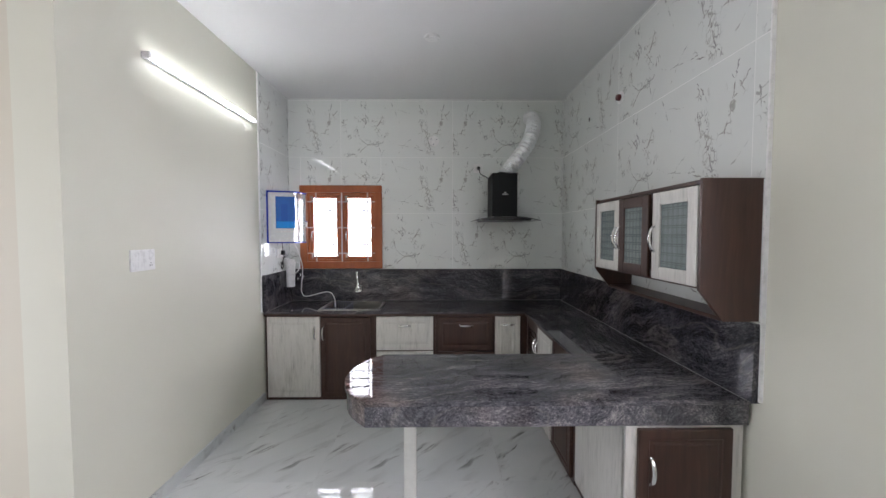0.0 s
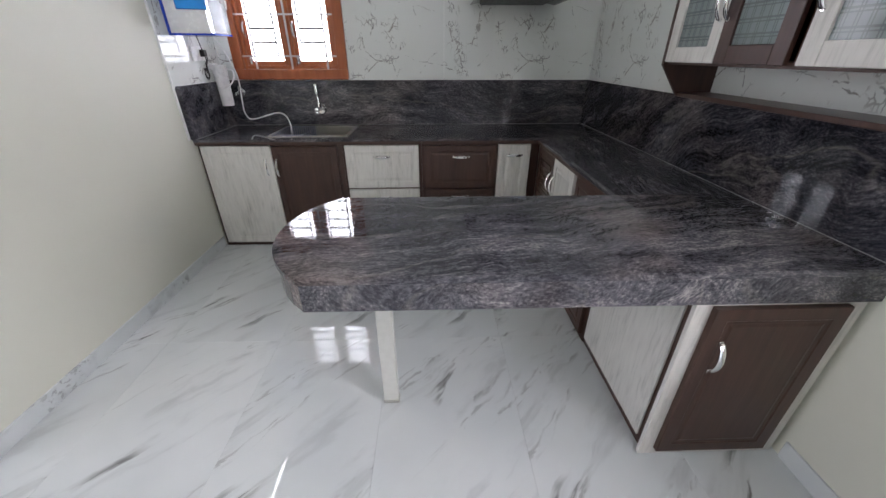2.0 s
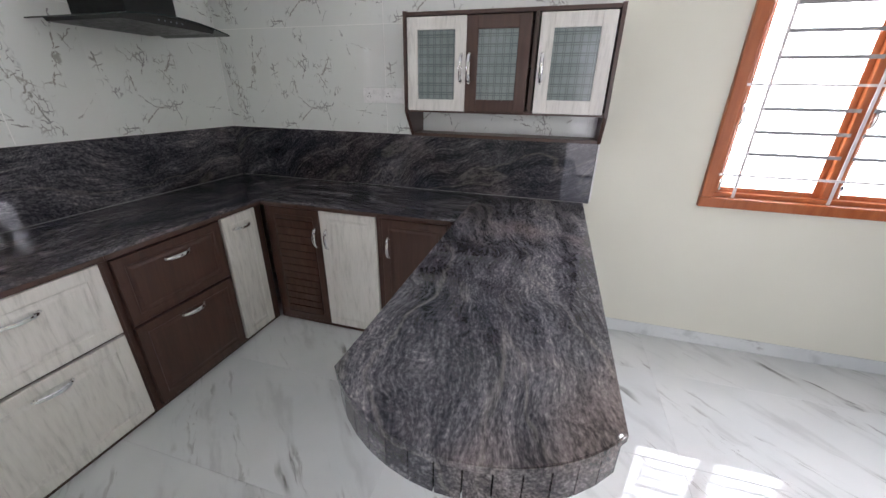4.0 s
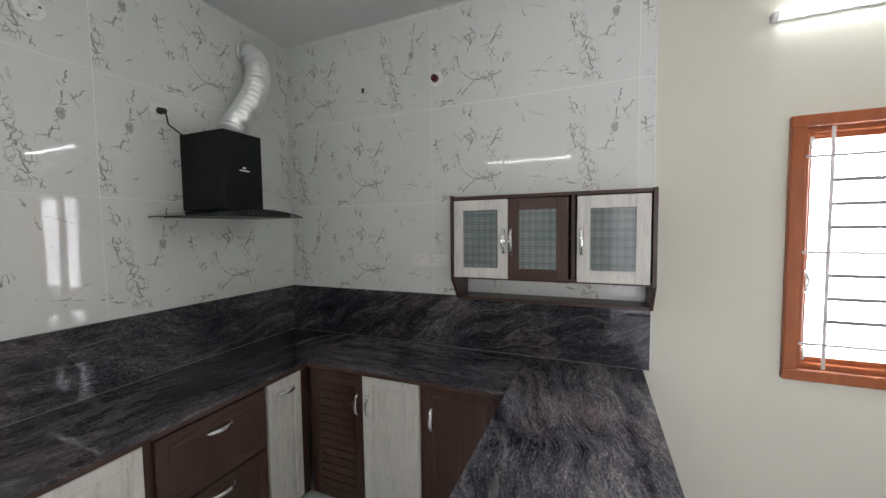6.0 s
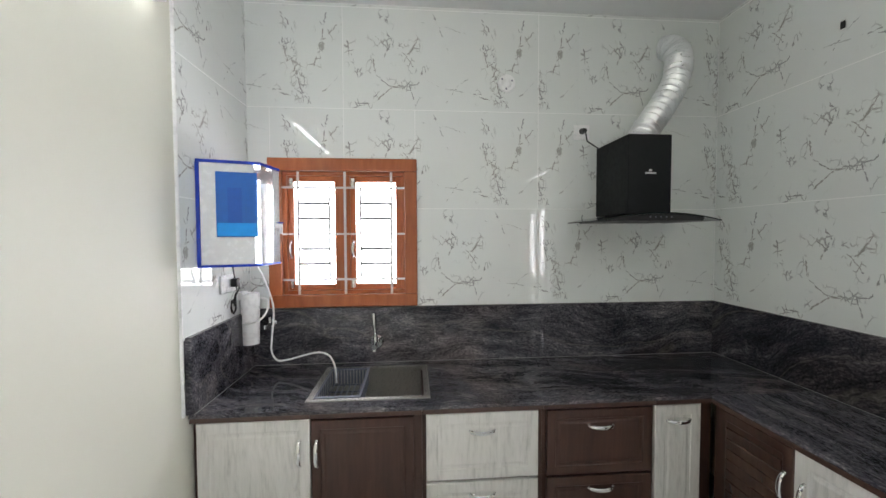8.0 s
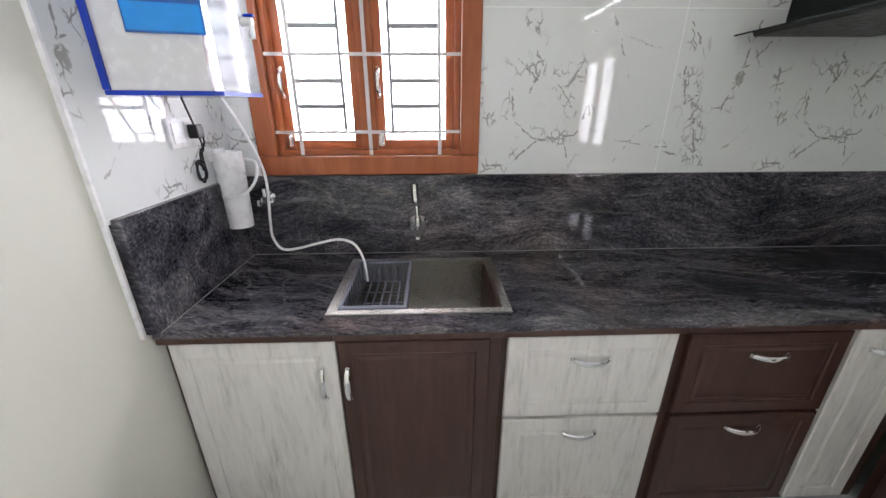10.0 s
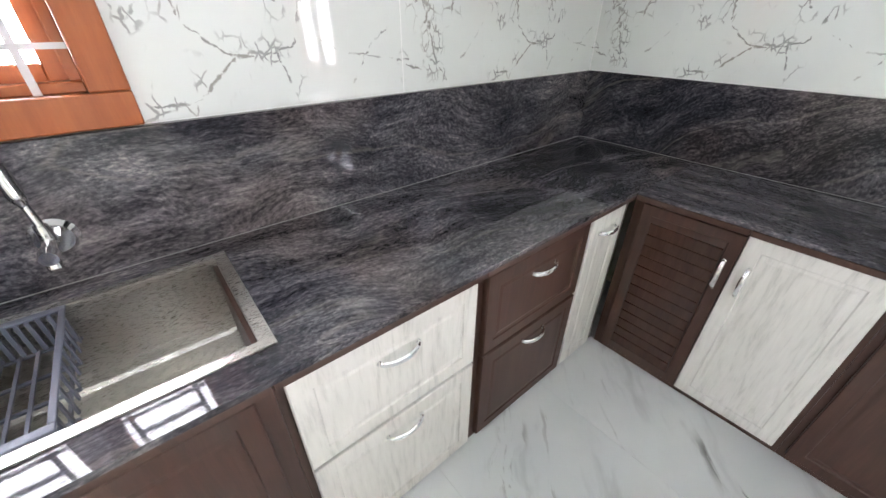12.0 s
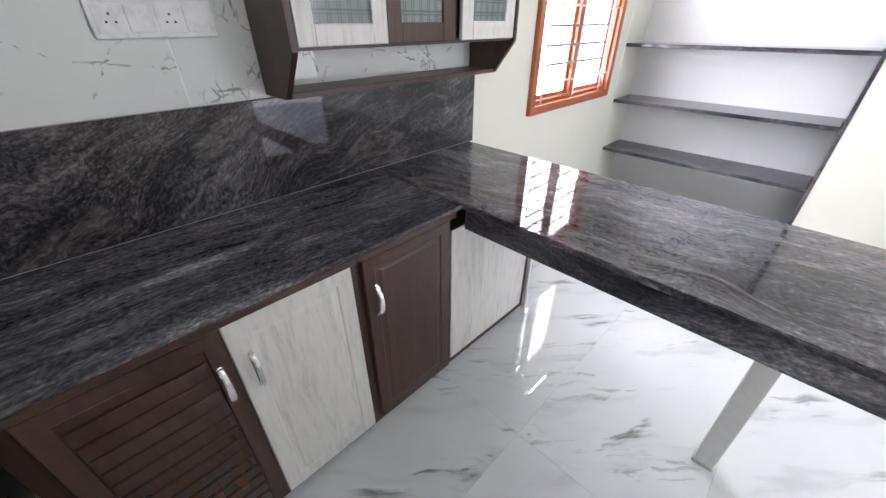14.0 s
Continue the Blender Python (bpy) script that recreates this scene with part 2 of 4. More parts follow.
def plaid_glass():
    """Frosted cabinet glass with printed double lines, crossing."""
    m = Nodes("plaid_glass")
    x = m.add("ShaderNodeSeparateXYZ", 1, i0=m.coords.outputs["Object"])
    z = m.add("ShaderNodeSeparateXYZ", 2, i0=m.coords.outputs["Object"])

    def lines(v, pitch, at, half):
        d = m.math("ABSOLUTE", m.math("SUBTRACT", m.math("FRACT", m.math("ADD", m.math("DIVIDE", v, pitch), at)), 0.5))
        return m.math("LESS_THAN", d, half / pitch)

    hor = m.math("MAXIMUM", lines(z, 0.045, 0.0, 0.0030), lines(z, 0.045, 0.22, 0.0020))
    ver = m.math("MAXIMUM", lines(x, 0.036, 0.0, 0.0020), lines(x, 0.036, 0.25, 0.0020))
    both = m.math("MINIMUM", m.math("ADD", m.math("MULTIPLY", hor, 0.85), m.math("MULTIPLY", ver, 0.85)), 1.0)
    base = m.mix(m.range(m.noise(m.coords.outputs["Object"], 9, 2), 0.3, 0.7), (0.19, 0.225, 0.222), (0.235, 0.27, 0.265))
    return m.done(m.mix(m.math("MULTIPLY", both, 0.48), base, (0.02, 0.028, 0.034)), 0.10, IOR=1.4)


def glow(name, color, strength):
    m = Nodes(name)
    return m.done((0.8, 0.8, 0.8), 0.4, Emission_Color=color, Emission_Strength=strength)


CREAM = paint("cream_wall_paint", (0.70, 0.695, 0.60))
CREAM_WARM = paint("beige_wall_paint", (0.66, 0.62, 0.52))
WHITE = paint("ceiling_paint", (0.79, 0.795, 0.79), 0.6)
TILE_A = wall_tile("marble_tile", 0.0)
TILE_B = wall_tile("marble_tile_shifted", 0.27)
TILE_C = wall_tile("marble_tile_offset", 0.40)
GROUT = paint("grout", (0.88, 0.89, 0.87), 0.6)
FLOOR = floor_tile()
STONE = granite("dark_granite", (0, 0, 8), 0.062, 0.24, 0.36)
STONE_E = granite("dark_granite_side", (0, 0, 92), 0.074, 0.22, 0.25)
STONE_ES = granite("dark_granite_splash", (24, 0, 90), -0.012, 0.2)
STONE_P = granite("grey_brown_granite", (0, 0, -10), 0.066, 0.46, 0.34)
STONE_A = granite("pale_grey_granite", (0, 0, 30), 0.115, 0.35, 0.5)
SEALANT = plain("grey_sealant", (0.26, 0.26, 0.25), 0.5)
SHELF_STONE = granite("shelf_granite", (0, 0, 0), 0.02, 0.2)
BROWN = laminate("dark_brown_laminate", [(0.3, (0.034, 0.015, 0.010)), (0.5, (0.056, 0.025, 0.017)), (0.7, (0.080, 0.039, 0.027))], 0.38)
BROWN_GLOSS = laminate("polished_brown_laminate", [(0.3, (0.034, 0.015, 0.010)), (0.5, (0.056, 0.025, 0.017)), (0.7, (0.080, 0.039, 0.027))], 0.16)
PALE = laminate("whitewashed_laminate", [(0.29, (0.36, 0.355, 0.335)), (0.40, (0.53, 0.52, 0.485)), (0.49, (0.635, 0.62, 0.58)), (0.68, (0.71, 0.695, 0.655))], 0.42, (20, 20, 2.6))
WOOD = laminate("polished_teak", [(0.3, (0.26, 0.062, 0.018)), (0.5, (0.36, 0.098, 0.030)), (0.7, (0.44, 0.135, 0.045))], 0.28, (10, 10, 1.2))
CHROME = metal("chrome", (0.86, 0.86, 0.86), 0.10)
STEEL = metal("brushed_steel", (0.52, 0.505, 0.47), 0.30, (1, 12, 12))
FOIL = metal("crinkled_foil", (0.92, 0.93, 0.94), 0.34)
GRILLE = plain("grille_paint", (0.70, 0.66, 0.66), 0.35)
DARKBAR = plain("grey_grille_paint", (0.30, 0.30, 0.31), 0.4)
PLASTIC = plain("white_plastic", (0.86, 0.86, 0.85), 0.3)
PLASTIC_GREY = plain("grey_plastic", (0.16, 0.17, 0.215), 0.35)
BLACK = plain("black_plastic", (0.012, 0.012, 0.013), 0.4)
HOOD = plain("matt_black_metal", (0.010, 0.011, 0.012), 0.5, IOR=1.3)
BLUE = plain("blue_plastic", (0.012, 0.045, 0.42), 0.2)
TANK = plain("blue_tank_plastic", (0.03, 0.17, 0.62), 0.12, Transmission_Weight=0.2)
TANK_DARK = plain("deep_blue_tank", (0.02, 0.105, 0.45), 0.15)
WATER = plain("bright_blue_tank", (0.02, 0.30, 0.80), 0.1)
CLEAR = plain("clear_plastic", (0.86, 0.90, 0.95), 0.08, Transmission_Weight=0.85, IOR=1.3)
PANEL = plain("pale_grey_plastic", (0.74, 0.75, 0.75), 0.25)
TINTED = plain("tinted_glass", (0.02, 0.03, 0.03), 0.05, IOR=1.5)
PLAID = plaid_glass()
TUBE = glow("lit_tube", (0.96, 0.98, 1.0), 16.0)
RED = plain("red_plastic", (0.10, 0.008, 0.010), 0.3)
LEG = plain("satin_leg_metal", (0.62, 0.62, 0.58), 0.35)
GLASS = plain("window_glass", (0.95, 0.97, 0.97), 0.02, Transmission_Weight=1.0, IOR=1.05)
INK = plain("pale_print", (0.75, 0.75, 0.75), 0.5)
SKYGLOW = glow("overcast_glow", (0.97, 0.98, 1.0), 1.35)

# ---- geometry helpers ----


def box(bm, x0, x1, y0, y1, z0, z1, bevel=0.0, segments=1):
    """Adds a box between these coordinates, its edges rounded by bevel."""
    v = bmesh.ops.create_cube(bm, size=1.0)["verts"]
    bmesh.ops.transform(bm, matrix=Matrix.LocRotScale(((x0 + x1) / 2, (y0 + y1) / 2, (z0 + z1) / 2), None, (abs(x1 - x0), abs(y1 - y0), abs(z1 - z0))), verts=v)
    if bevel:
        edges = list({e for vert in v for e in vert.link_edges})
        bmesh.ops.bevel(bm, geom=edges, offset=bevel, segments=segments, affect="EDGES", profile=0.5)
    return bm


def cyl(bm, a, b, r0, r1=None, n=20, caps=True):
    a, b = Vector(a), Vector(b)
    turn = (b - a).to_track_quat("Z", "Y").to_matrix().to_4x4()
    bmesh.ops.create_cone(bm, cap_ends=caps, segments=n, radius1=r0, radius2=r0 if r1 is None else r1, depth=(b - a).length, matrix=Matrix.Translation((a + b) / 2) @ turn)
    return bm


def smooth_line(points, steps=8):
    """A Catmull-Rom line through the points."""
    pts = [Vector(p) for p in points]
    pts = [pts[0] * 2 - pts[1], *pts, pts[-1] * 2 - pts[-2]]
    out = []
    for a, b, c, d in zip(pts, pts[1:], pts[2:], pts[3:]):
        for n in range(steps):
            t = n / steps
            out.append(0.5 * (2 * b + (c - a) * t + (2 * a - 5 * b + 4 * c - d) * t * t + (3 * b - a - 3 * c + d) * t ** 3))
    return [*out, pts[-2]]


def sweep(bm, points, radius, n=10):
    """A round tube along the points; radius may be a function of 0 to 1."""
    rings = []
    normal = None
    for i, p in enumerate(points):
        ahead = (points[min(i + 1, len(points) - 1)] - points[max(i - 1, 0)]).normalized()
        normal = ahead.orthogonal() if normal is None else (normal - ahead * normal.dot(ahead))
        normal.normalize()
        side = ahead.cross(normal)
        r = radius(i / (len(points) - 1)) if callable(radius) else radius
        rings.append([bm.verts.new(p + r * (math.cos(2 * math.pi * k / n) * normal + math.sin(2 * math.pi * k / n) * side)) for k in range(n)])
    for a, b in zip(rings, rings[1:]):
        for k in range(n):
            bm.faces.new((a[k], a[(k + 1) % n], b[(k + 1) % n], b[k]))
    bm.faces.new(rings[0][::-1])
    bm.faces.new(rings[-1])
    return bm


def prism(bm, outline, axis, lo, hi):
    """An outline of (u, v) pushed along an axis: x -> (y, z), y -> (x, z), z -> (x, y)."""
    place = {"x": lambda u, v, w: (w, u, v), "y": lambda u, v, w: (u, w, v), "z": lambda u, v, w: (u, v, w)}[axis]
    low = [bm.verts.new(place(u, v, lo)) for u, v in outline]
    high = [bm.verts.new(place(u, v, hi)) for u, v in outline]
    n = len(outline)
    for k in range(n):
        bm.faces.new((low[k], low[(k + 1) % n], high[(k + 1) % n], high[k]))
    bm.faces.new(low[::-1])
    bm.faces.new(high)
    bmesh.ops.recalc_face_normals(bm, faces=bm.faces[:])
    return bm


def mesh_of(name, bm, material, smooth=False):
    bmesh.ops.recalc_face_normals(bm, faces=bm.faces[:])
    data = bpy.data.meshes.new(name)
    if smooth:
        for f in bm.faces:
            f.smooth = True
        for e in bm.edges:
            if len(e.link_faces) == 2 and e.calc_face_angle(0) > 0.7:
                e.smooth = False
    bm.to_mesh(data)
    bm.free()
    data.materials.append(material)
    return data


def part(name, bm, material, parent, label="", smooth=False):
    """Links a bmesh as one mesh under a thing or a part. The bmesh is in world metres."""
    ob = new(name, mesh_of(name, bm, material, smooth))
    if parent is not None:
        ob.parent = parent
        ob.matrix_parent_inverse = parent.matrix_world.inverted() if parent.parent is None else Matrix.Identity(4)
    return tagged(ob, label) if label else ob


def thing(name, at, label, category, group="", kind=""):
    ob = new(name)
    ob.empty_display_size = 0.05
    ob.location = at
    ob.matrix_world = Matrix.Translation(at)
    return tagged(ob, label, category, group, kind)


def structure(name, bm, material, label, category=""):
    return tagged(new(name, mesh_of(name, bm, material)), label, category, "", "structure")


def B(*args, **more):
    return box(bmesh.new(), *args, **more)


# ---- the room ----
WX, NX, EX = -1.23, 5.1308, 1.845          # west, north and east faces of the walls
SY, CZ = 0.620, 3.09                     # south wall's face, ceiling's height
FARX = -3.4                              # west end of the open part beside the kitchen


def holed(axis, lo, hi, u0, u1, z0, z1, hu0, hu1, hz0, hz1):
    """A wall slab with one opening through it; u runs along the wall."""
    bm = bmesh.new()
    for a, b, c, d in ((u0, hu0, z0, z1), (hu1, u1, z0, z1), (hu0, hu1, z0, hz0), (hu0, hu1, hz1, z1)):
        if axis == "y":
            box(bm, a, b, lo, hi, c, d)
        else:
            box(bm, lo, hi, a, b, c, d)
    return bm


floor = structure("floor", B(FARX - 0.2, EX + 0.2, -0.2, NX + 0.2, -0.15, -0.012), GROUT, "glossy white marble tiled floor with grey streaks", "floor")
structure("ceiling", B(FARX - 0.2, EX + 0.2, -0.2, NX + 0.2, CZ, CZ + 0.15), WHITE, "plain white painted ceiling", "ceiling")
wall_n = structure("wall_north", holed("y", NX, NX + 0.2, WX - 0.2, EX + 0.2, 0, CZ, -1.09, -0.20, 1.23, 2.13), GROUT, "north wall clad in glossy white marble-pattern tiles", "wall")
wall_e = structure("wall_east", holed("x", EX, EX + 0.2, -0.2, NX, 0, CZ, 0.84, 1.99, 0.905, 2.145), CREAM, "cream painted east wall, partly tiled with marble pattern", "wall")
wall_w = structure("wall_west", B(WX - 0.2, WX, 2.67, NX, 0, CZ), CREAM, "cream painted wall beside the kitchen units", "wall")
structure("wall_return", B(FARX + 0.001, WX - 0.2, 2.67, 2.87, 0, CZ), CREAM_WARM, "plain beige painted wall", "wall")
structure("wall_far_west", holed("x", FARX - 0.2, FARX, -0.2, 2.87, 0, CZ, 0.65, 2.59, 0.0, 2.30), CREAM, "plain cream painted wall with an open doorway", "wall")
wall_s = structure("wall_south", holed("y", 0.24, SY, FARX, EX, 0, CZ, 0.325, EX - 0.002, 0.0, 2.35), CREAM, "cream painted south wall with a shelved recess", "wall")
structure("wall_recess_back", B(FARX, EX, 0.05, 0.238, 0, CZ), WHITE, "white painted back of the shelved recess", "wall")

part("tile_bed", B(1.8302, EX - 0.0002, 2.569, NX, 1.2, CZ), GROUT, wall_e)
part("tile_bed", B(WX + 0.0002, WX + 0.0098, 4.457, 5.1285, 1.2, CZ), GROUT, wall_w)

# skirting
for name, args in (("baseboard", (WX, WX + 0.010, 2.67, 4.50, 0.0, 0.085)), ("baseboard", (EX - 0.010, EX, SY, 2.61, 0.0, 0.085)), ("baseboard", (FARX, WX + 0.010, 2.66, 2.669, 0.0, 0.085))):
    tagged(new(name, mesh_of(name, B(*args, bevel=0.002), FLOOR)), "marble skirting tile along the wall foot", "skirting", "", "structure")
tagged(new("trim", mesh_of("trim", B(WX + 0.0, WX + 0.013, 4.448, 4.456, 0.862, CZ), PLASTIC)), "thin white tile edge strip", "trim", "", "structure")
tagged(new("trim", mesh_of("trim", B(EX - 0.017, EX, 2.560, 2.568, 0.87, CZ), PLASTIC)), "thin white tile edge strip", "trim", "", "structure")

# ---- worktop and splashback ----
CT, CB = 0.860, 0.843
top_n = thing("worktop", (0, 4.8, CB), "polished dark granite worktop with a cut-out for the sink", "worktop")
SX0, SX1, SY0, SY1 = -0.72, -0.149, 4.575, 5.005
bm = bmesh.new()
for a in ((WX + 0.012, SX0, 4.475, 5.135), (SX1, 1.83, 4.475, 5.135), (SX0, SX1, 4.475, SY0), (SX0, SX1, SY1, 5.135)):
    box(bm, *a, CB, CT)
bmesh.ops.remove_doubles(bm, verts=bm.verts[:], dist=0.0002)
part("sink_run", bm, STONE, top_n)
part("side_run", B(1.265, 1.83, 3.246, 4.4735, CB, CT, bevel=0.003), STONE_E, top_n)

splash = thing("splashback", (0, 5.1, CT), "polished dark granite splashback below the tiles", "splashback")
part("back_panel", B(WX + 0.036, 1.806, 5.103, 5.132, CT + 0.001, 1.212, bevel=0.002), STONE, splash)
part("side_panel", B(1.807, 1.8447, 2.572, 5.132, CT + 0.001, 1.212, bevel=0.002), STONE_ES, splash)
part("joint_line", B(WX + 0.036, 1.803, 5.1008, 5.1025, CT + 0.0005, CT + 0.0025), SEALANT, splash, "pale sealant line")
part("joint_line", B(1.8048, 1.8065, 2.580, 5.098, CT + 0.0035, CT + 0.0055), SEALANT, splash, "pale sealant line")
part("joint_line", B(WX + 0.0355, WX + 0.0372, 4.48, 5.098, CT + 0.0005, CT + 0.0025), SEALANT, splash, "pale sealant line")
part("short_panel", B(WX + 0.0005, WX + 0.035, 4.47, 5.132, CT + 0.001, 1.212, bevel=0.002), STONE, splash)

# ---- peninsula counter with the bowed end ----
PY0, PY1, PX = 2.602, 3.244, 0.108
R, BULGE = 0.416, 0.15
pen = thing("breakfast_counter", (0.3, 2.93, 0), "grey-brown granite breakfast counter with a bowed end, on one leg", "counter")


def bow(inset, n):
    """Points of the bowed end, from the north corner round to the south one."""
    cx, cy = PX - BULGE + R, (PY0 + PY1) / 2
    half = math.asin(((PY1 - PY0) / 2) / R)
    return [(cx - (R - inset) * math.cos(half * (1 - 2 * k / n)), cy + (R - inset) * math.sin(half * (1 - 2 * k / n))) for k in range(n + 1)]


bm = prism(bmesh.new(), [(1.829, PY1), *bow(0, 24), (1.829, PY0)], "z", 0.840, 0.863)
bmesh.ops.bevel(bm, geom=[e for e in bm.edges if abs(e.verts[0].co.z - e.verts[1].co.z) < 1e-5], offset=0.003, segments=2, affect="EDGES")
part("top_slab", bm, STONE_P, pen)
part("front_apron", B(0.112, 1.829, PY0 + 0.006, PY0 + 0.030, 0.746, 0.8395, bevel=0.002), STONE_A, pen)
part("back_apron", B(0.112, 1.262, PY1 - 0.030, PY1 - 0.006, 0.760, 0.8395, bevel=0.002), STONE, pen)
arc = bow(0.008, 13)
for a, b in zip(arc, arc[1:]):
    a, b = Vector(a), Vector(b)
    along = (b - a).normalized()
    inner = Vector((-along.y, along.x)) * 0.020
    a, b = a + along * 0.0016, b - along * 0.0016
    part("edge_strip", prism(bmesh.new(), [tuple(a), tuple(b), tuple(b + inner), tuple(a + inner)], "z", 0.746, 0.8395), STONE_P, pen)
leg = part("leg", B(0.256, 0.322, 2.905, 2.945, 0.012, 0.8395, bevel=0.003), LEG, pen, "satin metal square leg")
part("foot", B(0.253, 0.325, 2.902, 2.948, 0.0, 0.014, bevel=0.002), STEEL, leg)

# ---- cabinets ----
AXES = {"n": Matrix.Identity(4), "e": Matrix.Rotation(radians(-90), 4, "Z")}


def front(bm, u0, u1, z0, z1, depth, rim, step):
    """A door or drawer front in the plane u, z: a framed panel, its field set back by step. Its face looks to -y at y = 0."""
    rings = [(0.0, depth), (0.0, 0.003), (0.003, 0.0), (rim, 0.0), (rim + 0.004, 0.0035)]
    if step:
        rings += [(rim + 0.004 + step, 0.0035), (rim + 0.014 + step, 0.001)]
    made = []
    for inset, y in rings:
        made.append([bm.verts.new(p) for p in ((u0 + inset, y, z0 + inset), (u1 - inset, y, z0 + inset), (u1 - inset, y, z1 - inset), (u0 + inset, y, z1 - inset))])
    for a, b in zip(made, made[1:]):
        for k in range(4):
            bm.faces.new((a[k], a[(k + 1) % 4], b[(k + 1) % 4], b[k]))
    bm.faces.new(made[0][::-1])
    bm.faces.new(made[-1])
    return bm


def bow_handle(upright, length=0.118):
    """A bow pull of bright metal, centred on the origin, before the plane y = 0."""
    bm = bmesh.new()
    h = length / 2
    line = smooth_line([(-h, 0.004, 0), (-h * 0.96, -0.010, 0), (-h * 0.55, -0.024, 0), (0, -0.029, 0), (h * 0.55, -0.024, 0), (h * 0.96, -0.010, 0), (h, 0.004, 0)], 5)
    sweep(bm, line, lambda t: 0.0042 + 0.0022 * math.sin(math.pi * t), 8)
    for v in bm.verts:
        v.co.z *= 1.5
    for s in (-h, h):
        cyl(bm, (s, 0.0, 0), (s, -0.004, 0), 0.008, n=12)
    if upright:
        bmesh.ops.rotate(bm, verts=bm.verts[:], matrix=Matrix.Rotation(radians(90), 3, "Y"))
    return bm


def place(bm, m):
    bmesh.ops.transform(bm, matrix=m, verts=bm.verts[:])
    return bm


def base_unit(side, u0, u1, face, depth, label, fronts, z1=0.842, low=False):
    """A base cabinet. side n: u is x and the face looks south; side e: u is -y, the face looks west. fronts: rows of
    (name, u0, u1, z0, z1, material, handle u, handle z, handle upright, louvred)."""
    m = Matrix.Translation((0, face, 0)) if side == "n" else Matrix.Translation((face, 0, 0)) @ AXES["e"]
    root = thing("base_cabinet", m @ Vector(((u0 + u1) / 2, 0.2, 0)), label, "cabinet", "kitchen base cabinets")
    bm = bmesh.new()
    if low:
        prism(bm, [(0.022, 0.0), (depth, 0.0), (depth, 0.57), (0.055, 0.57), (0.055, z1), (0.022, z1)], "x", u0, u1)
    else:
        box(bm, u0, u1, 0.022, depth, 0.0, z1)
    part("body", place(bm, m), BROWN, root)
    part("top_rail", place(B(u0, u1, -0.012, 0.0215, 0.8195, z1, bevel=0.002), m), BROWN, root)
    for name, a, b, c, d, mat, hu, hz, upright, louvred in fronts:
        bm = front(bmesh.new(), a, b, c, d, 0.0215, 0.050 if mat is PALE else 0.042, 0.012 if not louvred else 0)
        door = part(name, place(bm, m), mat, root, "dark brown louvred door" if louvred else ("whitewashed wood-grain front" if mat is PALE else "dark brown wood-grain front"))
        if louvred:
            pitch = (d - c - 0.17) / (louvred - 1)
            for k in range(louvred):
                z = d - 0.090 - k * pitch
                bm = prism(bmesh.new(), [(0.0062, z - pitch + 0.0171), (0.0010, z - pitch + 0.0171), (-0.0042, z + 0.0135), (-0.0025, z + 0.0160), (0.0062, z + 0.0170)], "x", a + 0.048, b - 0.048)
                part("slat", place(bm, m), BROWN_GLOSS, door)
        part("handle", place(bow_handle(upright), m @ Matrix.Translation((hu, 0.0, hz))), CHROME, door, "chrome bow handle", smooth=True)
    return root


FY, FX = 4.490, 1.280
base_unit("n", WX + 0.012, -0.693, FY, 0.62, "sink base cabinet with whitewashed wood-grain door under the worktop", [("door", -1.197, -0.696, 0.034, 0.812, PALE, -0.742, 0.655, True, 0)], low=True)
base_unit("n", -0.692, -0.176, FY, 0.62, "sink base cabinet with dark brown door under the worktop", [("door", -0.690, -0.214, 0.034, 0.806, BROWN, -0.664, 0.650, True, 0)], low=True)
base_unit("n", -0.175, 0.411, FY, 0.62, "base cabinet with two whitewashed wood-grain drawers", [("drawer", -0.156, 0.388, 0.488, 0.812, PALE, 0.113, 0.725, False, 0), ("drawer", -0.156, 0.388, 0.030, 0.474, PALE, 0.113, 0.415, False, 0)])
base_unit("n", 0.412, 0.978, FY, 0.62, "base cabinet with two dark brown drawers", [("drawer", 0.432, 0.966, 0.484, 0.806, BROWN, 0.705, 0.725, False, 0), ("drawer", 0.432, 0.966, 0.030, 0.470, BROWN, 0.705, 0.415, False, 0)])
base_unit("n", 0.979, 1.296, FY, 0.62, "narrow base cabinet with whitewashed pull-out front", [("pull_out", 0.984, 1.225, 0.030, 0.812, PALE, 1.105, 0.735, False, 0)])
base_unit("e", -4.489, -4.089, FX, 0.54, "corner base cabinet with dark brown louvred door", [("door", -4.446, -4.090, 0.036, 0.812, BROWN, -4.121, 0.640, True, 13)])
base_unit("e", -4.088, -3.706, FX, 0.54, "base cabinet with whitewashed wood-grain door", [("door", -4.087, -3.724, 0.036, 0.818, PALE, -4.045, 0.640, True, 0)])
base_unit("e", -3.705, -3.275, FX, 0.54, "base cabinet with dark brown door beside the counter", [("door", -3.684, -3.302, 0.036, 0.812, BROWN, -3.645, 0.640, True, 0)])

# the unit under the breakfast counter
pc = thing("base_cabinet", (1.55, 2.9, 0), "end base cabinet with dark brown door in a whitewashed frame", "cabinet", "kitchen base cabinets")
part("body", B(1.309, 1.826, 2.652, 3.273, 0.0, 0.745), BROWN, pc)
bm = bmesh.new()
for a in ((1.288, 1.348, 0.0, 0.745), (1.762, 1.826, 0.0, 0.745), (1.348, 1.762, 0.716, 0.745), (1.348, 1.762, 0.0, 0.046)):
    box(bm, a[0], a[1], 2.634, 2.651, a[2], a[3], bevel=0.001)
part("face_frame", bm, PALE, pc, "whitewashed face frame")
part("side_panel", B(1.300, 1.3085, 2.690, 3.266, 0.040, 0.745, bevel=0.001), PALE, pc, "whitewashed side panel")
